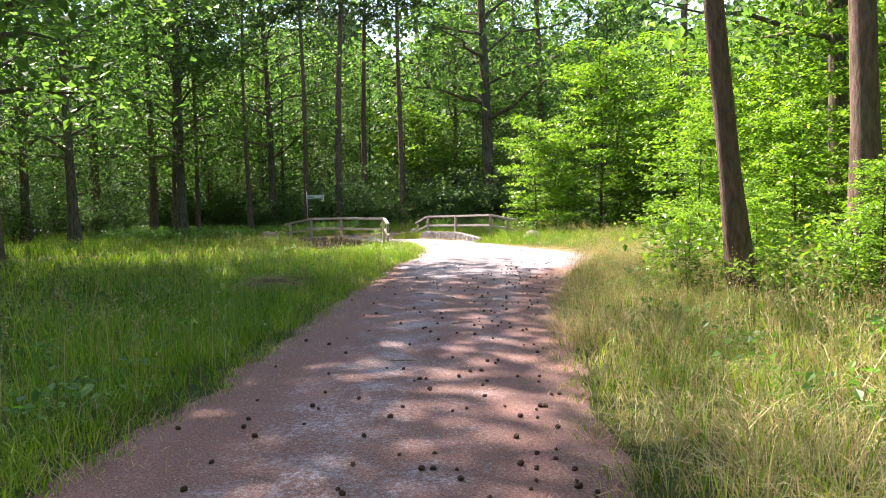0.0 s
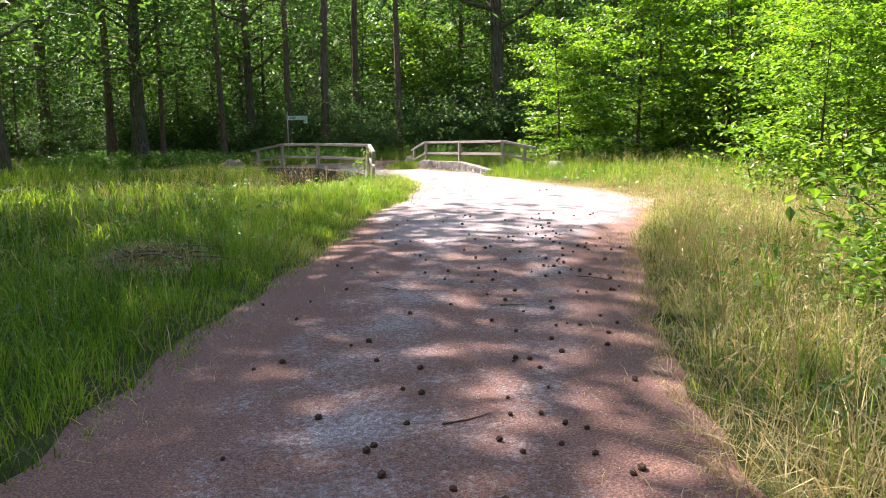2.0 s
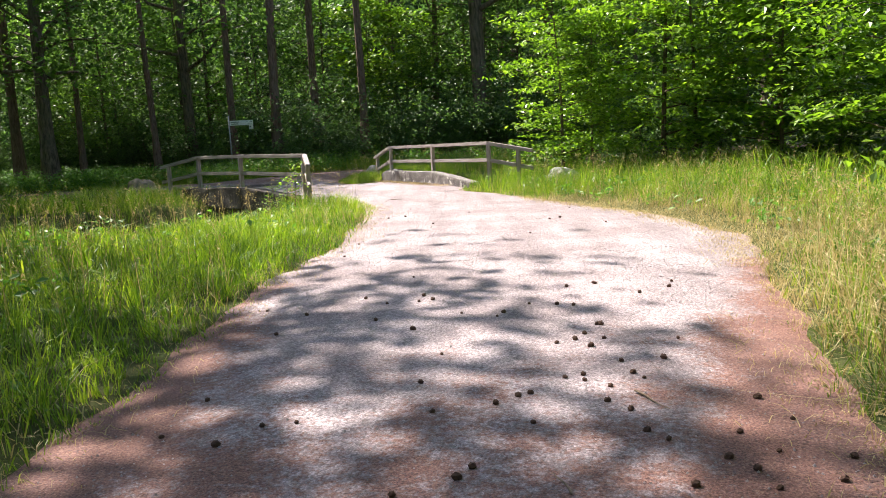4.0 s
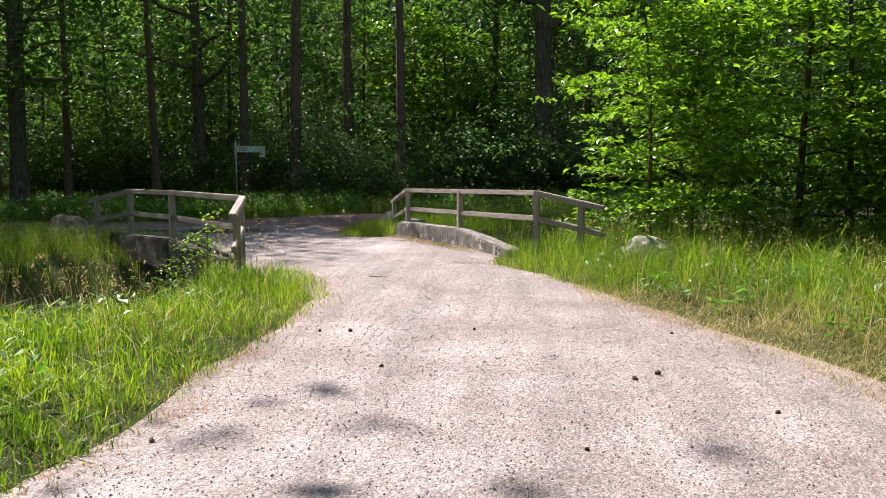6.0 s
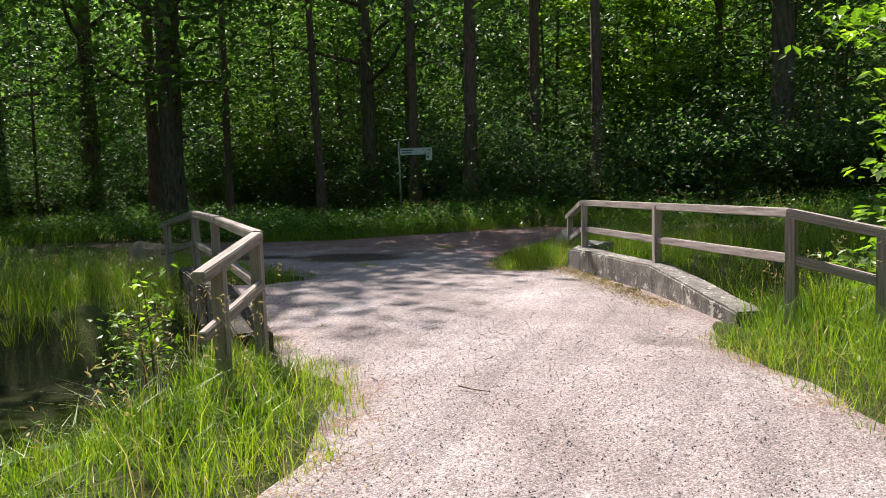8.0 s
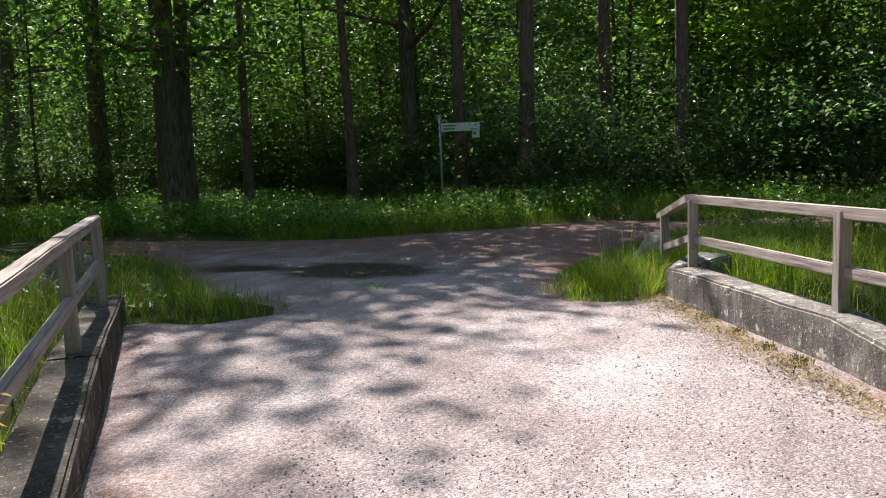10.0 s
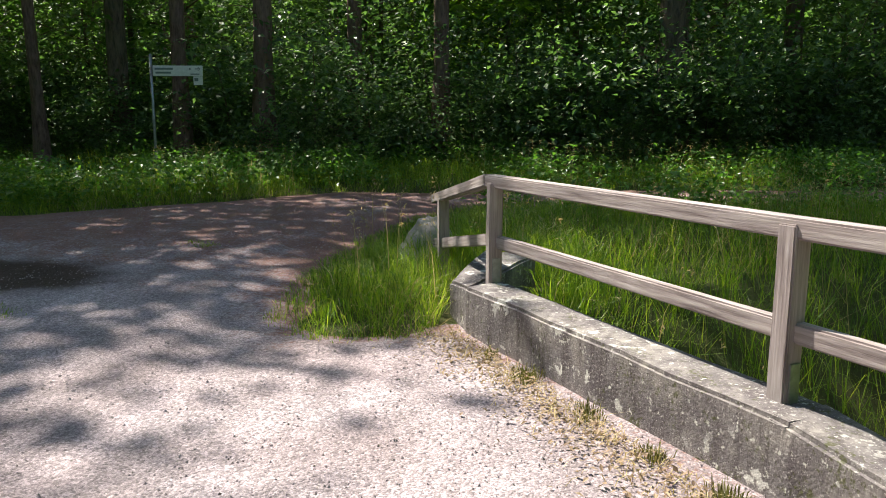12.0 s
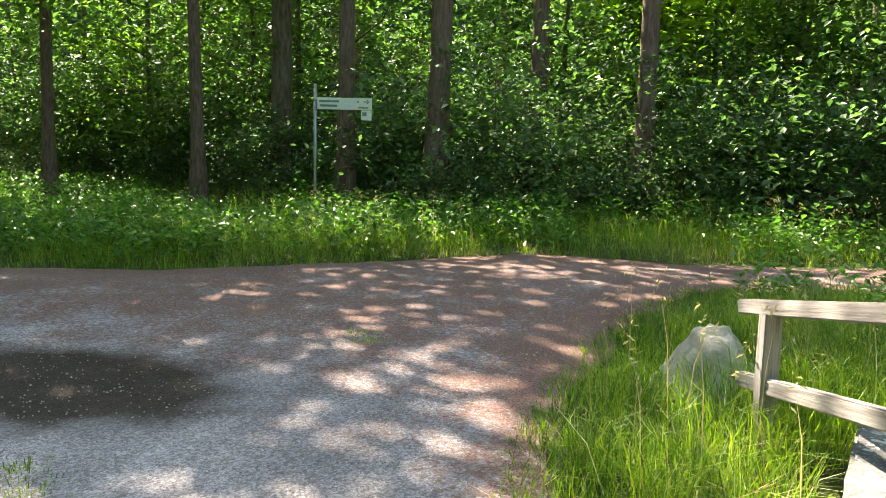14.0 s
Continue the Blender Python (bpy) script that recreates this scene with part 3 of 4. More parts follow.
# ---- trees ----
def woody(name, label, category, seed, height, radius, low, spread, limbs, leaves, leaf, leaf_material, bark, flat=0.6, lean=0.0, rise=0.5, top=0.96, stems=1, clump=0.45, group="", split=False, layer=0.45):
    """A tree or shrub: tapered wavy trunk, limbs with side twigs, and leaves in loose sprays along them."""
    rng = np.random.default_rng(seed)
    tree = thing(name, label, category, group=group)
    tubes, sprays = [], []
    trunk_tubes = []
    for s in range(stems):
        az, off = rng.uniform(0, 6.28), 0.0 if stems == 1 else rng.uniform(0.1, 0.5)
        out = np.array((math.cos(az), math.sin(az))) * (lean * height if stems == 1 else rng.uniform(0.1, 0.35) * height)
        base = np.array((math.cos(az), math.sin(az))) * off
        ph = rng.uniform(0, 6.28, 2)
        hs = height * (1.0 if s == 0 else rng.uniform(0.6, 1.0))
        rr = radius * (1.0 if s == 0 else rng.uniform(0.5, 0.9))

        def spine(u):
            w = 0.012 * hs * u
            return np.array((base[0] + out[0] * u ** 1.3 + w * math.sin(5 * u + ph[0]), base[1] + out[1] * u ** 1.3 + w * math.sin(4 * u + ph[1]), u * hs))

        us = np.linspace(0, 1, 11)
        rings = [(spine(u) - (0, 0, 0.25 if u == 0 else 0), rr * ((1 - 0.92 * u) ** 0.8) * (1 + 0.55 * math.exp(-u * hs / 0.35))) for u in us]
        trunk_tubes.append(rings)
        for k in range(limbs):
            u = low + (top - low) * ((k + rng.uniform(0, 1)) / limbs)
            a = k * 2.4 + rng.uniform(-0.6, 0.6)
            full = math.sin(math.pi * min(0.97, 0.25 + 0.72 * (u - low) / (1 - low + 1e-6))) ** 0.7
            ln = spread * (0.45 + 0.55 * full) * rng.uniform(0.7, 1.2)
            p0 = spine(u)
            dr = np.array((math.cos(a), math.sin(a), rise * rng.uniform(0.3, 1.3)))
            pts = [p0 + dr * ln * q + np.array((0, 0, -0.18 * ln * q * q)) + rng.normal(0, 0.035 * ln, 3) * (q > 0) for q in (0, 0.25, 0.5, 0.75, 1.0)]
            r0 = max(0.006, rr * 0.42 * (1 - u) ** 0.6)
            tubes.append([(p, max(0.004, r0 * (1 - 0.85 * q))) for p, q in list(zip(pts, (0, 0.25, 0.5, 0.75, 1.0)))[::1 if spread > 3 else 2]])
            for q in (0.35, 0.5, 0.65, 0.8, 0.95, 1.05):
                i = min(3, int(q * 4))
                c = pts[i] + (pts[min(4, i + 1)] - pts[i]) * (q * 4 - i)
                for _ in range(2):
                    sprays.append(c + rng.normal(0, 0.16 * ln, 3) * (1, 1, 0.55))
    sprays = np.array(sprays)
    pick = rng.integers(0, len(sprays), leaves)
    pos = sprays[pick] + np.clip(rng.normal(0, clump, (leaves, 3)), -2 * clump, 2 * clump) * (1, 1, layer)
    pos[:, 2] = np.maximum(pos[:, 2], 0.03)
    trunk = part("trunk", tubes_mesh("trunk", trunk_tubes + ([] if split else tubes), bark), bark, tree)
    for rings in tubes if split else ():
        part("branch", tubes_mesh("branch", [rings], bark), bark, trunk)
    part("crown", leaves_mesh("crown", rng, pos, leaf, leaf_material, flat), leaf_material, tree)
    return tree


def put(tree, x, y, scale=1.0, turn=None, rng=random, sink=0.0, tip=0.0):
    m = pose(x, y, float(ground_z(np.array([(x, y)]))[0]) - sink, 0, tip, rng.uniform(0, 360) if turn is None else turn) @ Matrix.Scale(scale, 4)
    return copy_thing(tree, m)


SHRUBS = [woody("shrub", "dark green leafy forest-edge shrub", "shrub", 100 + i, 2.4 + 0.5 * (i % 3), 0.025, 0.05, 1.05, 8, 2400, 0.13, LEAF_DARK, OAK_BARK, 0.65, 0, 0.5, 0.98, 4, 0.32, "forest edge shrubs") for i in range(4)]
BEECHES = [woody("young_beech", "bright green young beech with layered leaves", "tree", 200 + i, 5.5 + 1.2 * i, 0.05 + 0.01 * i, 0.06, 2.0, 30, 5400, 0.175, LEAF_BEECH, OAK_BARK, 0.9, 0.03, 0.35, 0.98, 1, 0.22, "young beeches", True, 0.2) for i in range(3)]
UNDER = [woody("understory_tree", "slender dark green understory tree", "tree", 300 + i, 7.5 + 1.5 * i, 0.06 + 0.01 * i, 0.10, 2.2, 24, 3200, 0.185, LEAF_OAK, OAK_BARK, 0.7, 0.04, 0.45, 0.98, 1, 0.45, "understory trees") for i in range(3)]
OAKS = [woody("oak_tree", "tall oak with furrowed grey-brown trunk", "tree", 400 + i, 15.0 + 1.5 * i, 0.20 + 0.03 * i, 0.22, 4.4, 26, 5200, 0.26, LEAF_OAK, OAK_BARK, 0.55, 0.02, 0.5, 0.97, 1, 0.75, "oak trees") for i in range(3)]
PINES = [woody("pine_tree", "tall straight pine with reddish scaly bark", "tree", 500 + i, 24.0 + 1.0 * i, 0.20 + 0.03 * i, 0.56, 2.6, 22, 2700, 0.34, NEEDLE, PINE_BARK, 0.3, 0.015, 0.25, 0.98, 1, 0.5, "pine trees") for i in range(2)]
# added out of view, so that its high crown shades the path
SHADE_OAK = woody("oak_tree", "very tall broad-crowned oak added out of view to shade the path", "tree", 440, 25.0, 0.30, 0.42, 6.4, 34, 5400, 0.34, LEAF_OAK, OAK_BARK, 0.6, 0.0, 0.4, 0.97, 1, 0.85, "oak trees")
ARCHETYPES = SHRUBS + BEECHES + UNDER + OAKS + PINES + [SHADE_OAK]

wood_rng, edge_rng = random.Random(11), random.Random(23)


def edge_y(x):
    """The line at which the shrubs of the wood begin, beyond the road."""
    return 48.5 + 0.7 * math.sin(x * 0.35) + (0.16 * (-8 - x) if x < -8 else 0) + (0.05 * x if x > 0 else 0)


# trees that can be told apart along the far verge, then added shade trees
for k, x, y, s, turn, tip in ((PINES[1], -5.74, 47.1, 0.92, 30, 1.0), (PINES[0], -7.6, 47.35, 0.85, 80, -1.0), (PINES[1], -4.5, 50.6, 0.9, 10, 0), (PINES[0], -2.12, 47.9, 0.9, 200, 0), (UNDER[1], -14.0, 50.3, 1.15, 120, 0),
                              (UNDER[2], -13.0, 53.6, 1.1, 250, 0), (OAKS[1], 3.05, 50.1, 1.6, 300, 0), (OAKS[2], -15.8, 35.6, 0.92, 140, 0), (OAKS[1], -19.4, 38.6, 1.0, 210, 0), (OAKS[2], -27.0, 50.0, 1.2, 15, 0),
                              # added mainly so that their crowns shade the far road
                              (PINES[0], -13.6, 46.4, 0.66, 75, 0), (PINES[1], -15.8, 45.6, 0.88, 160, 0), (PINES[0], -10.9, 47.5, 0.72, 250, 1.0), (OAKS[0], -14.3, 44.7, 1.08, 310, 0), (OAKS[1], -9.9, 49.2, 1.1, 300, 0), (OAKS[2], -19.6, 47.0, 1.2, 10, 0)):
    put(k, x, y, s, turn, tip=tip)

# shrubs and young trees of the wood's edge
x = -36.0
while x < 17:
    y = edge_y(x)
    for row in range(2 if -24 < x < 14 else 1):
        put(wood_rng.choice(SHRUBS), x + wood_rng.uniform(-0.7, 0.7), y + row * 1.7 + wood_rng.uniform(-0.4, 0.5), wood_rng.uniform(0.75, 1.25) * (1 + 0.15 * row), None, wood_rng)
    if -26 < x < 12:
        put(edge_rng.choice(SHRUBS), x + edge_rng.uniform(-0.8, 0.8), y - edge_rng.uniform(0.3, 1.2), edge_rng.uniform(0.38, 0.62), None, edge_rng)
    if wood_rng.random() < 0.8:
        put(wood_rng.choice(UNDER + BEECHES[:1]), x + wood_rng.uniform(-1, 1), y + wood_rng.uniform(2.2, 8), wood_rng.uniform(0.75, 1.45), None, wood_rng)
    x += wood_rng.uniform(1.2, 1.7)

rowan = woody("rowan_sapling", "small pale-leaved sapling beside the bridge railing", "sapling", 901, 1.25, 0.012, 0.5, 0.26, 9, 170, 0.07, LEAF_BEECH, OAK_BARK, 0.7, 0.05, 0.5, 0.98, 2, 0.06, "", True)
put(rowan, -2.25, 28.25, 0.85, 40, sink=0.02)
put(rowan, -2.75, 27.95, 0.7, 160, sink=0.02)
ARCHETYPES.append(rowan)
bush = woody("low_bush", "low bright green broad-leaved bush at a pine's foot", "bush", 903, 1.05, 0.014, 0.12, 0.55, 7, 620, 0.10, LEAF_BEECH, OAK_BARK, 0.75, 0, 0.45, 0.98, 4, 0.11, "low bushes")
ARCHETYPES.append(bush)
for x, y, s in ((3.55, 11.55, 0.85), (4.45, 10.85, 0.9), (4.0, 12.2, 1.1), (5.6, 10.7, 0.95), (6.2, 11.3, 1.05), (6.9, 12.0, 1.2), (5.0, 12.6, 1.1), (7.6, 11.2, 1.2), (6.0, 17.4, 1.2), (5.3, 18.3, 1.1), (8.2, 13.2, 1.4)):
    put(bush, x, y, s, None, wood_rng)

# the wood behind
placed = []
while len(placed) < 36:
    x, y = wood_rng.uniform(-40, 22), wood_rng.uniform(3.5, 27)
    y += edge_y(x)
    if all((x - a) ** 2 + (y - b) ** 2 > 7 for a, b in placed):
        placed.append((x, y))
        put(wood_rng.choice(PINES + PINES + OAKS + UNDER + UNDER), x, y, wood_rng.uniform(0.8, 1.15), None, wood_rng)

# the bright young growth beyond the near end of the bridge, and the thicket on that side of the path
for k, x, y, s in ((BEECHES[1], 3.75, 31.9, 0.72), (BEECHES[0], 4.7, 33.1, 0.75), (BEECHES[2], 6.55, 33.3, 1.0), (BEECHES[1], 7.3, 33.0, 1.0), (BEECHES[0], 8.7, 31.2, 1.0), (BEECHES[2], 9.6, 33.5, 1.05),
                   (BEECHES[1], 9.5, 27.4, 1.0), (BEECHES[0], 11.3, 29.2, 1.1), (BEECHES[2], 10.6, 24.0, 0.9), (BEECHES[0], 8.0, 22.0, 0.8), (BEECHES[1], 12.5, 21.0, 1.0),
                   (BEECHES[0], 5.75, 18.2, 0.56), (BEECHES[0], 7.2, 16.6, 0.6), (BEECHES[1], 9.0, 17.8, 0.8), (BEECHES[2], 11.0, 15.0, 0.9), (BEECHES[0], 13.5, 17.0, 1.0), (BEECHES[1], 14.0, 26.0, 1.1),
                   (BEECHES[2], 14.5, 31.5, 1.1), (BEECHES[1], 17.0, 36.0, 1.1), (BEECHES[0], 12.5, 36.0, 1.0), (UNDER[0], 18.0, 22.0, 1.0), (UNDER[1], 20.0, 29.0, 1.1), (UNDER[2], 22.0, 38.0, 1.1)):
    put(k, x, y, s, None, wood_rng)
for x, y, s in ((4.6, 11.9, 0.36), (3.5, 11.6, 0.28), (5.6, 10.4, 0.40), (6.4, 11.4, 0.45), (7.6, 12.5, 0.6), (5.2, 13.6, 0.4), (8.6, 14.5, 0.7), (7.2, 9.6, 0.4)):
    put(wood_rng.choice(BEECHES[:2]), x, y, s * 0.75, None, wood_rng)
for x, y, s in ((6.6, 34.2, 0.7), (8.0, 33.8, 0.8), (5.2, 34.5, 0.5), (9.8, 30.6, 0.8), (10.5, 20.0, 0.8), (12.5, 32.5, 0.9), (12, 12, 0.9), (14, 20, 1.0)):
    put(wood_rng.choice(SHRUBS), x, y, s, None, wood_rng)
put(PINES[0], 4.12, 11.15, 0.76, 40, tip=-11.0)
put(PINES[1], 6.48, 12.4, 0.98, 160, tip=1.2)
for x, y in ((9.5, 19.5), (13, 24.5), (12, 40), (16, 32), (19, 18), (17, 12), (24, 26), (11, 8), (26, 36), (15, 5), (9.5, 3)):
    put(wood_rng.choice(PINES + OAKS), x, y, wood_rng.uniform(0.85, 1.1), None, wood_rng)

# tall trees added beside and behind the walker, mostly unseen, to shade the path
for k, x, y, s in ((SHADE_OAK, -12.9, 23.5, 0.95), (OAKS[2], -13.5, 43.3, 1.0), (OAKS[0], -10.6, 14.5, 0.92), (OAKS[1], -11.6, 19.3, 1.2), (OAKS[2], -14.3, 24.5, 1.4), (OAKS[0], -15.5, 19.5, 1.2), (PINES[0], -12.5, 16.5, 1.0),
                   (OAKS[2], -19.0, 27.0, 1.0), (PINES[1], -17.0, 19.0, 1.0), (OAKS[0], -24, 34, 1.0), (OAKS[1], 6.5, -2.0, 1.0), (PINES[0], 3.6, -5.0, 1.0), (OAKS[2], -4.8, -6.5, 1.0), (OAKS[0], 1, -13, 1.0), (OAKS[1], 13, -7, 1.0), (OAKS[2], -14, -5, 1.0)):
    put(k, x, y, s, None, wood_rng)
for x, y, s in ((-21, 38, 1.1), (-24, 42, 1.2), (-27, 38, 1.2), (-22.5, 33, 1.0), (-26, 45.5, 1.2), (-30, 43, 1.3), (-20, 45, 1.0), (-33, 47, 1.3)):
    put(wood_rng.choice(UNDER), x, y, s * 0.8, None, wood_rng)
    put(wood_rng.choice(SHRUBS), x + 1.2, y + 1.0, s, None, wood_rng)

for ob in ARCHETYPES:
    for o in (*ob.children_recursive, ob):
        bpy.data.objects.remove(o)


def far_woods():
    rng = np.random.default_rng(77)
    n = 42000
    a = rng.uniform(-math.pi, math.pi, n)
    r = rng.uniform(44, 64, n)
    x, y = r * np.sin(a), 30 + r * np.cos(a)
    z = 24 * rng.beta(1.1, 1.1, n)
    pos = np.column_stack([x, y, z + 0.2])
    pos += np.column_stack([wave(pos[:, :2], 2.0, 1.0), wave(pos[:, 1:], 2.0, 2.0), wave(pos[:, ::2], 1.6, 3.0)]) * 1.4
    return tagged(new("far_woods", leaves_mesh("far_woods", rng, pos, 0.8, LEAF_DARK, 0.5, 0.75)), "dense dark green woods in the distance", "woods", kind="stuff")


far_woods()


def backdrop():
    """The closed wall of the wood far off, with an uneven top."""
    ang, hgt = np.linspace(-math.pi, math.pi, 181), np.linspace(0, 1, 9)
    top = 22.5 + 2.2 * np.sin(ang * 23) + 1.6 * np.sin(ang * 41 + 1)
    rad = 68 + 1.5 * np.sin(ang * 17)
    v = np.stack([np.stack([rad * np.sin(ang) * (1 + 0.02 * h), 30 + rad * np.cos(ang) * (1 + 0.02 * h), top * h - 0.5], 1) for h in hgt]).reshape(-1, 3)
    i = (np.arange(8)[:, None] * 181 + np.arange(180)[None]).ravel()
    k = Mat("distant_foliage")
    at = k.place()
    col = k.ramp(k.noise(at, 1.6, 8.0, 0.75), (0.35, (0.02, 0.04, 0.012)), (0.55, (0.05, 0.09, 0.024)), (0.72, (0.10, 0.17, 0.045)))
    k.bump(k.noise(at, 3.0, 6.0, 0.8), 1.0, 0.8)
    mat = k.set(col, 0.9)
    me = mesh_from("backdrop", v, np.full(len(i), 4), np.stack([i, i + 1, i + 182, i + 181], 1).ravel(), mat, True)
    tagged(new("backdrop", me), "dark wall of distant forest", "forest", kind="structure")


backdrop()


# ---- grass and herbs ----
def scatter(rng, x0, x1, y0, y1, per_m2):
    n = int((x1 - x0) * (y1 - y0) * per_m2)
    return np.column_stack([rng.uniform(x0, x1, n), rng.uniform(y0, y1, n)])


def clear_of_things(xy, d):
    """Keeps tufts off the gravel and off the bridge's concrete."""
    keep = d < 0.03
    p = xy - BRIDGE
    s, w = p @ FLOW, p @ np.array((-FLOW[1], FLOW[0]))
    keep &= ~((np.abs(s) < 2.75) & (np.abs(w) < 2.45) & (d > -0.42) & (xy[:, 1] > 30.0))
    keep &= ~((xy[:, 0] > -0.86) & (xy[:, 0] < -0.18) & (xy[:, 1] > 35.1) & (xy[:, 1] < 36.55))
    keep &= np.hypot(xy[:, 0] - 3.35, xy[:, 1] - 30.2) > 0.5
    keep &= np.hypot((xy[:, 0] + 3.0) / 1.2, xy[:, 1] - 14.35) > 0.62
    keep &= ~((xy[:, 0] > -6.3) & (xy[:, 0] < -2.7) & (xy[:, 1] > 27.6) & (xy[:, 1] < 32.2) & (s > 2.1) & (wave(xy, 0.21, 5.0) > 0.12))
    keep &= ~((s > 2.2) & (s < 6.5) & (np.abs(w - 0.4) < 1.5) & (wave(xy, 0.3, 2.0) > -0.75))
    return keep


def worn_verge(xy):
    """1 where the turf beside the bend is driven over and dry, 0 elsewhere."""
    d = road_distance(xy)
    return np.clip(1.4 + d / 1.3, 0, 1) * np.clip((xy[:, 0] - 2.3) / 0.5, 0, 1) * np.clip((xy[:, 1] - 19.5) / 1.5, 0, 1) * np.clip((28.2 - xy[:, 1]) / 0.9, 0, 1)


def dryness(xy):
    """0 lush, 1 straw: drier on the sunny side of the path and next to its edge."""
    side = np.clip((xy[:, 0] - 0.2) / 1.2, 0, 1) * np.clip((24 - xy[:, 1]) / 4, 0, 1)
    side = np.maximum(side, 1.5 * worn_verge(xy))
    near = 0.45 * np.exp(np.minimum(road_distance(xy), 0) / 0.28)
    return np.clip(0.02 + 0.62 * side + near * np.where(xy[:, 1] < 20, 1.0, np.where(xy[:, 1] < 33, 0.7, 0.35)) + 0.20 * wave(xy, 1.3, 6.0), 0, 1)


def grow_grass():
    rng = np.random.default_rng(5)
    lots, turns = [], []
    # (plan, blades a square metre, widest distance from the gravel, blade width, height factor)
    near = [scatter(rng, -6.5, 6.5, 1.2, 31, 640), scatter(rng, -9, 4.5, 31, 46.5, 560), scatter(rng, -2.4, 0.2, 34.7, 40, 800)]
    for xy in near:
        d = road_distance(xy)
        ok = clear_of_things(xy, d) & (rng.uniform(0, 1, len(xy)) < np.clip(1.25 + d / np.where(xy[:, 1] > 30, 4.5, 3.2), 0.10, 1) * np.clip(0.85 - d / 0.3, 0.85, 1) * np.where(xy[:, 1] > 43.6, 0.6, 1.0))
        xy, d = xy[ok], d[ok]
        seat = xy[rng.integers(0, len(xy), len(xy) // 16)]
        own = rng.integers(0, len(seat), len(xy))
        tuft = rng.uniform(0, 1, len(xy)) < 0.6
        out = rng.normal(0, 1, (len(xy), 2))
        xy = np.where(tuft[:, None], seat[own] + out * 0.035, xy)
        d = np.where(tuft, road_distance(xy), d)
        ok = clear_of_things(xy, d)
        lots.append((xy[ok], d[ok], np.where(xy[ok][:, 1] < 26, 0.0075, 0.0052), 1.0))
        turns.append(np.where(tuft, np.arctan2(out[:, 1], out[:, 0]) + rng.normal(0, 0.5, len(xy)), rng.uniform(0, 6.28, len(xy)))[ok])
    xy = scatter(rng, -24, 10, 1, 50, 62)
    d = road_distance(xy)
    ok = clear_of_things(xy, d) & (d < -2.0) & ~((xy[:, 0] > -1) & (xy[:, 0] < 4.5) & (xy[:, 1] > 31))
    lots.append((xy[ok], d[ok], 0.016, 1.1))
    turns.append(rng.uniform(0, 6.28, ok.sum()))
    turns = np.concatenate(turns)
    xy = np.concatenate([lot[0] for lot in lots])
    d = np.concatenate([lot[1] for lot in lots])
    wd = np.concatenate([np.broadcast_to(lot[2], len(lot[0])) for lot in lots])
    fac = np.concatenate([np.full(len(lot[0]), lot[3]) for lot in lots])
    tall = 0.16 + 0.20 * np.clip(-d / 1.2, 0, 1) + 0.09 * wave(xy, 1.5, 1.0) + 0.09 * wave(xy, 0.4, 2.0)
    tall += (0.16 - 0.16 * np.clip((14 - xy[:, 1]) / 3, 0, 1)) * np.clip((xy[:, 0] - 1.5) / 1.5, 0, 1) * np.clip(-d / 0.8, 0, 1)
    tall += 0.10 * np.clip((xy[:, 1] - 26) / 3, 0, 1) - 0.09 * np.clip((xy[:, 1] - 34) / 1.5, 0, 1) * (xy[:, 1] < 42)
    h = np.clip(tall, 0.05, 0.8) * rng.uniform(0.45, 1.25, len(xy)) * fac * np.clip(0.34 - d / 0.6, 0.34, 1)
    h += 0.22 * np.exp(-((xy[:, 0] + 1.25) / 0.55) ** 2 - ((xy[:, 1] - 28.2) / 0.9) ** 2) * rng.uniform(0.3, 1, len(xy))
    h *= 1 - 0.55 * np.exp(-((xy[:, 0] + 4.3) / 2.2) ** 2 - ((xy[:, 1] - 28.3) / 2.6) ** 2)
    worn = worn_verge(xy)
    h *= 1 - 0.68 * worn
    thin = rng.uniform(0, 1, len(xy)) > 0.6 * worn
    xy, d, h, wd, turns = xy[thin], d[thin], h[thin], wd[thin], turns[thin]
    z = ground_z(xy)
    dry = rng.uniform(0, 1, len(xy)) < dryness(xy)
    w = wd * rng.uniform(0.6, 1.5, len(xy))
    for name, sel, mat, label in (("meadow_grass", ~dry, GRASS, "lush green meadow grass along the path"), ("dry_grass", dry, STRAW, "straw-coloured dry grass along the path's edge")):
        lean = rng.uniform(0.2, 1.4, sel.sum()) if mat is GRASS else rng.uniform(0.4, 2.4, sel.sum())
        tagged(new(name, blades_mesh(name, rng, xy[sel], z[sel], h[sel] * (1.0 if mat is GRASS else 1.05), w[sel] * (1.0 if mat is GRASS else 0.75), lean, mat, turns[sel])), label, "grass", kind="stuff")


grow_grass()


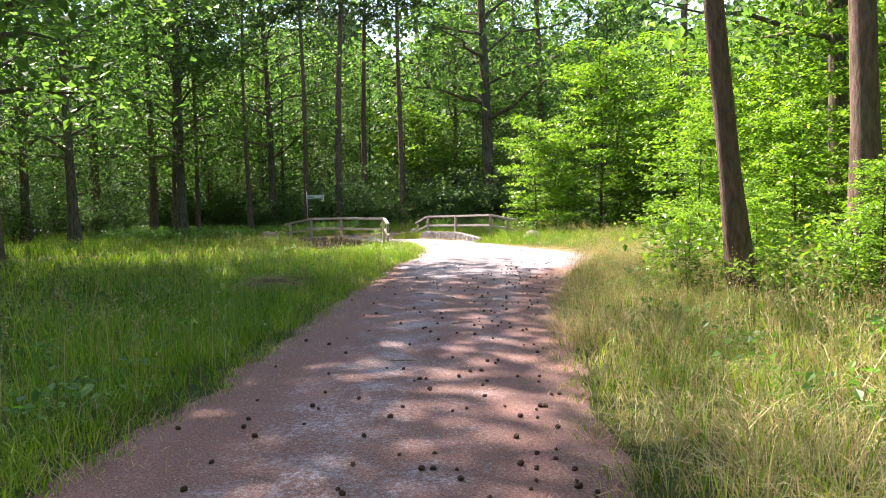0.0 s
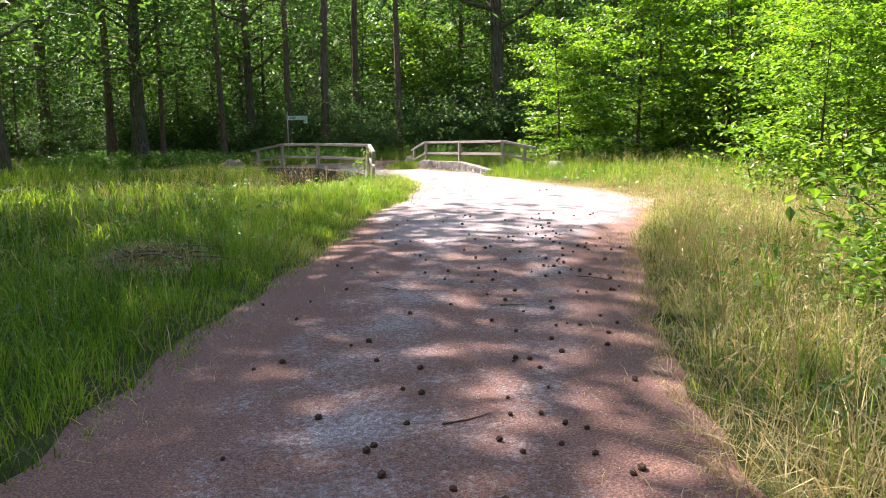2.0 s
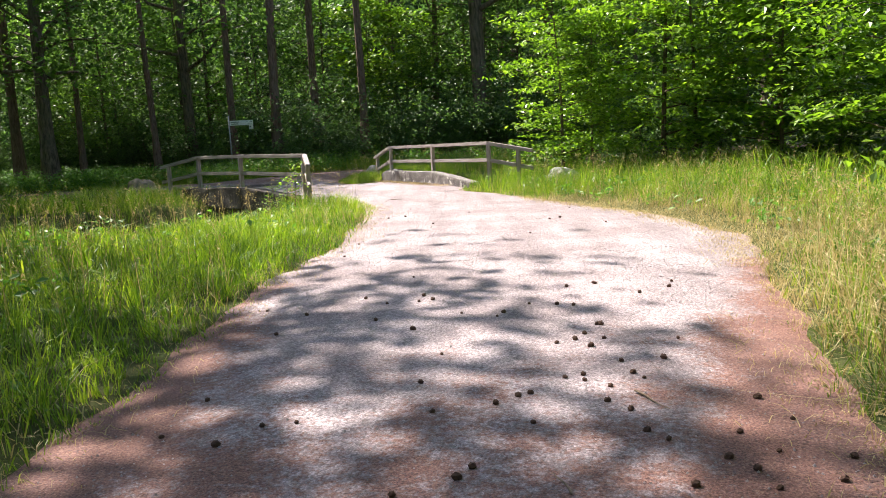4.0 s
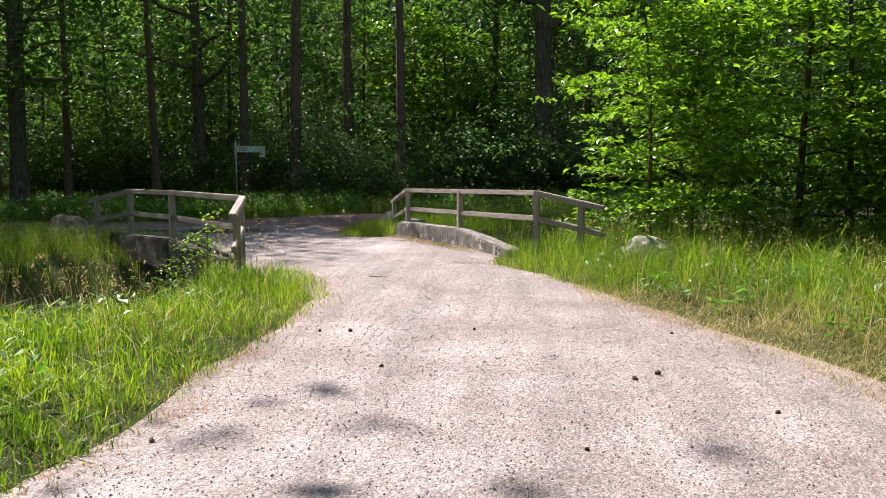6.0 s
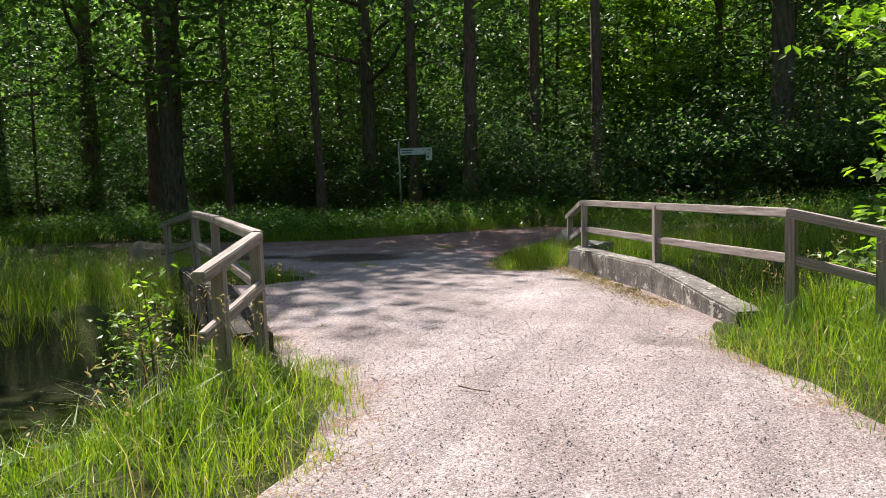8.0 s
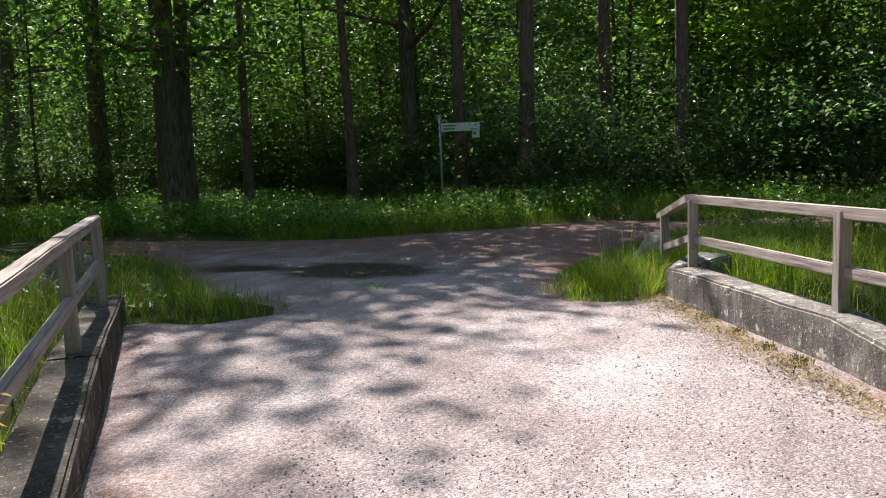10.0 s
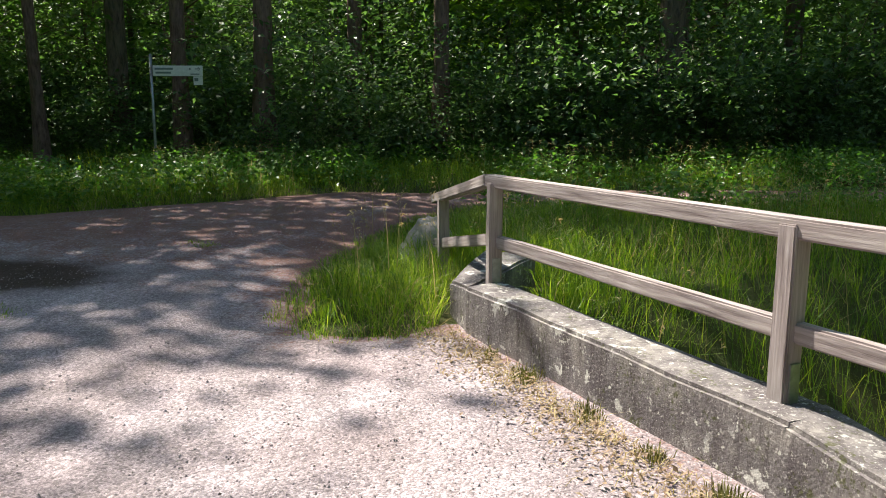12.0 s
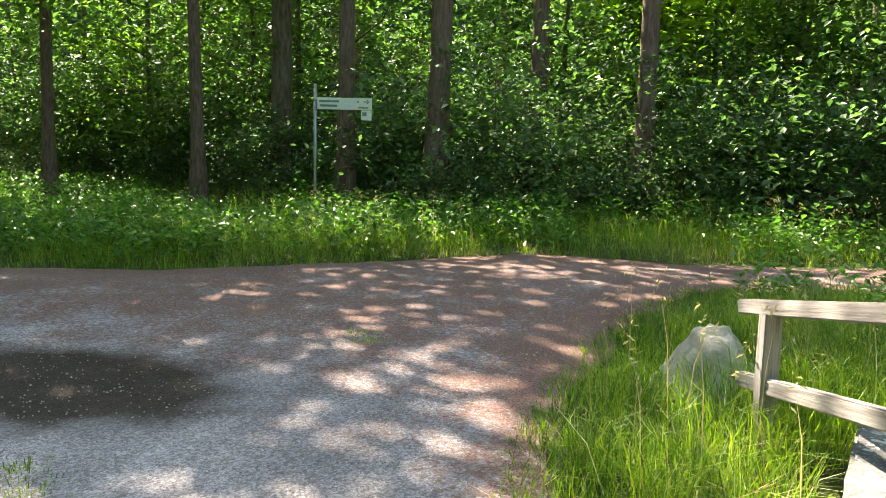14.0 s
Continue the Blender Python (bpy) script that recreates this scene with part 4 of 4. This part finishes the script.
def seed_stalks():
    """Thin flowering stems with drooping heads above the grass."""
    rng = np.random.default_rng(8)
    xy = np.concatenate([scatter(rng, -7, 7, 3, 46, 9.0), scatter(rng, 1.2, 4.8, 8, 24, 24.0)])
    d = road_distance(xy)
    ok = clear_of_things(xy, d) & (d < -0.3) & (wave(xy, 1.6, 9.0) > -0.25)
    xy = xy[ok]
    n = len(xy)
    z, h = ground_z(xy), rng.uniform(0.45, 0.85, n)
    stems = blades_mesh("stems", rng, xy, z, h, np.full(n, 0.005), np.full(n, 0.25), STRAW)
    tagged(new("seed_stalks", stems), "thin straw-coloured grass stalks", "grass stalks", kind="stuff")
    co = np.zeros(len(stems.vertices) * 3, np.float32)
    stems.vertices.foreach_get("co", co)
    tips = co.reshape(-1, 5, 3)[:, 4]
    heads = np.repeat(tips, 7, 0) + rng.normal(0, 1, (n * 7, 3)) * (0.018, 0.018, 0.05)
    tagged(new("seed_heads", leaves_mesh("seed_heads", rng, heads, 0.035, STRAW, 0.1, 0.3)), "feathery pale seed heads on the grass", "grass stalks", kind="stuff")


seed_stalks()


def herbs():
    """Broad-leaved weeds on the far verge and in the meadow."""
    rng = np.random.default_rng(21)
    spots = np.concatenate([scatter(rng, -18, 8, 40.5, 49.2, 17), scatter(rng, -6, -0.5, 2, 31, 1.1), scatter(rng, 2, 7, 5, 31, 2.2), scatter(rng, -12, -2.5, 33, 37, 1.2)])
    d = road_distance(spots)
    ok = clear_of_things(spots, d) & (d < -0.5) & (wave(spots, 2.2, 4.0) > -0.45)
    spots = spots[ok]
    z = ground_z(spots)
    k = 22
    tall = np.repeat(np.where(spots[:, 1] > 39, rng.uniform(0.3, 0.75, len(spots)), rng.uniform(0.15, 0.4, len(spots))), k)
    pos = np.repeat(np.column_stack([spots, z]), k, 0)
    u = rng.uniform(0.15, 1, len(pos))
    pos += np.column_stack([rng.normal(0, 0.16, len(pos)), rng.normal(0, 0.16, len(pos)), u * tall])
    tagged(new("verge_herbs", leaves_mesh("verge_herbs", rng, pos, 0.095, LEAF_HERB, 0.75, 0.6)), "leafy green weeds along the verge", "herbs", kind="stuff")


herbs()


# ---- small things on the path ----
def cone_mesh():
    bm = bmesh.new()
    bmesh.ops.create_icosphere(bm, subdivisions=2, radius=0.5)
    for v in bm.verts:
        n = v.co.normalized()
        k = 1.0 + 0.28 * math.sin(n.z * 11) * math.cos(math.atan2(n.y, n.x) * 5 + n.z * 6)
        v.co = Vector((n.x * 0.0145 * k, n.y * 0.0145 * k, n.z * 0.020 * (1 - 0.1 * n.z)))
    me = bpy.data.meshes.new("pine_cone")
    bm.to_mesh(me)
    bm.free()
    me.materials.append(CONE)
    return me


def cones():
    rng = random.Random(4)
    me, done = cone_mesh(), 0
    while done < 300:
        y = 3.0 + 16.0 * rng.random() ** 1.6 if done < 285 else rng.uniform(18.5, 26)
        x = rng.gauss(-0.1 + 0.06 * y, 1.0) if rng.random() < 0.7 else rng.gauss(0.45 + 0.075 * y, 0.3)
        near = float(road_distance(np.array([(x, y)]))[0])
        if near < 0.02:
            continue
        s = rng.uniform(0.6, 1.2)
        ob = tagged(new("pine_cone", me), "dark brown open pine cone on the gravel", "pine cone", "fallen pine cones")
        ob.matrix_basis = pose(x, y, float(road_top(np.array([(x, y)]), np.array([near]))[0]) + 0.009 * s, rng.uniform(60, 120), rng.uniform(-25, 25), rng.uniform(0, 360)) @ Matrix.Scale(s, 4)
        done += 1


cones()


def pebbles():
    """Loose crushed stone on the path."""
    rng = np.random.default_rng(31)
    xy = np.concatenate([scatter(rng, -2, 4, 2, 18, 110), scatter(rng, -2, 4.2, 18, 31, 330), scatter(rng, -6, 1, 31, 42, 190)])
    d = road_distance(xy)
    xy = xy[d > 0.03]
    n = len(xy)
    base = np.array([(1, 0, -0.4), (0, 1, -0.4), (-1, 0, -0.4), (0, -1, -0.4), (0, 0, 1)], float)
    size = 0.0045 + 0.0085 * rng.beta(1.2, 4, n)
    v = base[None] * rng.uniform(0.6, 1.3, (n, 5, 1)) * size[:, None, None]
    a = rng.uniform(0, 6.28, n)
    c, s = np.cos(a)[:, None], np.sin(a)[:, None]
    v = np.stack([v[..., 0] * c - v[..., 1] * s, v[..., 0] * s + v[..., 1] * c, v[..., 2] * 0.75], -1)
    dd = road_distance(xy)
    zz = road_top(xy, dd + 0.06 * wave(xy, 0.35, 3.0) + 0.06 * wave(xy, 1.1, 8.0))
    for x, y, ra, rb, wet in DAMP:
        zz -= 0.03 * wet * np.exp(-(((xy[:, 0] - x) / ra) ** 2 + ((xy[:, 1] - y) / rb) ** 2))
    v += np.column_stack([xy, zz + size * 0.3])[:, None]
    f = np.array([(0, 1, 4), (1, 2, 4), (2, 3, 4), (3, 0, 4)])
    loops = (np.arange(n)[:, None, None] * 5 + f[None]).ravel()
    tagged(new("loose_stones", mesh_from("loose_stones", v.reshape(-1, 3), np.full(n * 4, 3), loops, PEBBLE)), "loose pinkish-grey crushed stones on the path", "gravel", kind="stuff")


pebbles()


def twig_heap(at):
    rng = np.random.default_rng(3)
    heap = thing("brush_heap", "low heap of dry brown grass and twigs in the meadow", "brush heap", at)
    tubes = []
    for _ in range(26):
        a, b = rng.uniform(0, 6.28), rng.uniform(0, 0.35)
        p = np.array((math.cos(a) * b * 1.3, math.sin(a) * b, rng.uniform(0.03, 0.16)))
        d = np.array((math.cos(a * 3), math.sin(a * 3), rng.uniform(-0.2, 0.2))) * rng.uniform(0.12, 0.32)
        tubes.append([(p - d, 0.006), (p + (0, 0, 0.02), 0.007), (p + d, 0.003)])
    part("twigs", tubes_mesh("twigs", tubes, TWIG), TWIG, heap)
    n = 1500
    xy = rng.normal(0, 1, (n, 2)) * (0.34, 0.24)
    z = 0.20 * np.exp(-(xy[:, 0] / 0.4) ** 2 - (xy[:, 1] / 0.3) ** 2) * rng.uniform(0, 1, n)
    part("straw", blades_mesh("straw", rng, xy, z, rng.uniform(0.03, 0.10, n), np.full(n, 0.007), rng.uniform(1.0, 3.0, n), STRAW), STRAW, heap)
    return heap


heap = twig_heap((-3.05, 14.6, 0.0))
heap.scale = (1.5, 1.4, 1.5)


def edge_litter():
    """Dry leaves blown against the parapet and on the far verge."""
    rng = np.random.default_rng(14)
    t = rng.uniform(0, 1, 1500)
    foot = np.column_stack([-0.74 + 1.78 * t, 35.22 - 3.3 * t]) + np.column_stack([-np.abs(rng.normal(0, 0.19, 1500)), -np.abs(rng.normal(0, 0.12, 1500))])
    far = np.column_stack([rng.normal(-3.9, 1.3, 1400), rng.normal(43.0, 0.5, 1400)])
    xy = np.concatenate([foot, far])
    pos = np.column_stack([xy, np.full(len(xy), 0.055) + rng.uniform(0, 0.02, len(xy))])
    tagged(new("leaf_litter", leaves_mesh("leaf_litter", rng, pos, 0.03, DRYLEAF, 0.95, 0.5)), "dry brown leaf litter at the foot of the wall", "leaf litter", kind="stuff")


def wall_foot_growth():
    """Straw and small tufts of moss and grass along the foot of the parapet."""
    rng = np.random.default_rng(61)
    n = 1500
    t = rng.uniform(0, 1, n)
    xy = np.column_stack([-0.74 + 1.78 * t, 35.22 - 3.3 * t]) - np.abs(rng.normal(0, 1, (n, 2))) * (0.15, 0.1)
    me = blades_mesh("fallen_straw", rng, xy, np.full(n, 0.052), rng.uniform(0.01, 0.03, n), np.full(n, 0.004), rng.uniform(2.0, 5.0, n), STRAW)
    tagged(new("fallen_straw", me), "pale dry straw gathered at the wall's foot", "straw", kind="stuff")
    for u, wide, many in ((0.16, 0.05, 90), (0.27, 0.08, 240), (0.42, 0.07, 160), (0.55, 0.06, 120), (0.66, 0.08, 200)):
        at = np.array((-0.74 + 1.78 * u, 35.22 - 3.3 * u))
        out = rng.normal(0, 1, (many, 2)) * (wide * 0.45, wide * 0.8)
        me = blades_mesh("moss_tuft", rng, out, np.zeros(many), rng.uniform(0.015, 0.05, many), np.full(many, 0.005), rng.uniform(0.3, 1.0, many), MOSS, np.arctan2(out[:, 1], out[:, 0]))
        ob = tagged(new("moss_tuft", me), "olive moss tuft at the parapet's foot", "moss", kind="stuff")
        ob.matrix_basis = pose(at[0] - 0.03, at[1] - 0.02, 0.045)


MOSS = leaf_mat("dry_moss", (0.06, 0.06, 0.02), (0.12, 0.12, 0.035), (0.22, 0.20, 0.07), 0.3, 0.7, (1.1, 1.1, 0.7))
wall_foot_growth()

DRYLEAF = leaf_mat("dry_leaf", (0.12, 0.075, 0.05), (0.24, 0.16, 0.105), (0.38, 0.28, 0.19), 0.15, 0.8)
edge_litter()


def stick(at, length, turn, seed):
    rng = np.random.default_rng(seed)
    rings = [((u * length, 0.04 * length * math.sin(u * 5 + seed), 0.0), 0.006 * (1.1 - 0.7 * u) * rng.uniform(0.9, 1.2)) for u in (0, 0.25, 0.5, 0.75, 1.0)]
    ob = part("stick", tubes_mesh("stick", [rings], TWIG), TWIG)
    ob.matrix_basis = pose(*at, 0, 0, turn)
    return tagged(ob, "thin dry brown stick lying on the gravel", "stick", "fallen sticks")


for k, (x, y, length, turn) in enumerate(((1.35, 13.4, 0.42, -40), (0.55, 12.2, 0.22, 5), (0.1, 9.6, 0.26, 30), (1.0, 15.1, 0.2, 100), (-0.5, 7.4, 0.24, -15), (0.35, 6.1, 0.18, 60), (-0.3, 12.9, 0.2, 140), (1.5, 16.2, 0.3, -70), (-0.25, 28.6, 0.25, -20), (-2.6, 41.3, 0.35, 10))):
    stick((x, y, 0.062), length, turn, k)


def road_tufts():
    """Small tufts of grass that grow in the far gravel."""
    rng = np.random.default_rng(52)
    seats = np.array(((-3.45, 38.0), (-3.6, 38.15), (-3.95, 35.35), (-3.75, 35.2)))
    own = rng.integers(0, len(seats), 420)
    out = rng.normal(0, 1, (420, 2))
    xy = seats[own] + out * 0.07
    me = blades_mesh("road_tufts", rng, xy, np.full(420, 0.05), rng.uniform(0.012, 0.035, 420), np.full(420, 0.005), rng.uniform(0.4, 1.2, 420), GRASS, np.arctan2(out[:, 1], out[:, 0]))
    tagged(new("road_tufts", me), "small green grass tufts in the gravel", "grass tufts", kind="stuff")


road_tufts()


def mown_straw():
    """Dry cut grass lying on the gravel's sunny edge."""
    rng = np.random.default_rng(41)
    xy = np.concatenate([scatter(rng, 2.2, 5.4, 19.5, 28.3, 900), scatter(rng, -1.4, 0.2, 20, 28.5, 240), scatter(rng, 0.6, 2.6, 4, 20, 220), scatter(rng, -2.6, -0.8, 3, 20, 150)])
    d = road_distance(xy)
    ok = (d > -0.5) & (d < 0.55) & (rng.uniform(0, 1, len(xy)) < np.exp(-((d + 0.02) / 0.28) ** 2))
    ok |= (rng.uniform(0, 0.8, len(xy)) < worn_verge(xy)) & (d < 0.2)
    xy, d = xy[ok], d[ok]
    n = len(xy)
    z = np.maximum(road_top(xy, d), 0.0) + 0.004
    tagged(new("mown_straw", blades_mesh("mown_straw", rng, xy, z, rng.uniform(0.015, 0.05, n), np.full(n, 0.005), rng.uniform(1.5, 4.0, n), STRAW)), "flattened dry straw along the gravel's edge", "straw", kind="stuff")


mown_straw()


# the plan's units to metres
for ob in scene.objects:
    if ob.parent is None and ob.type in {"MESH", "EMPTY"}:
        ob.matrix_basis = Matrix.Scale(PLAN, 4) @ ob.matrix_basis
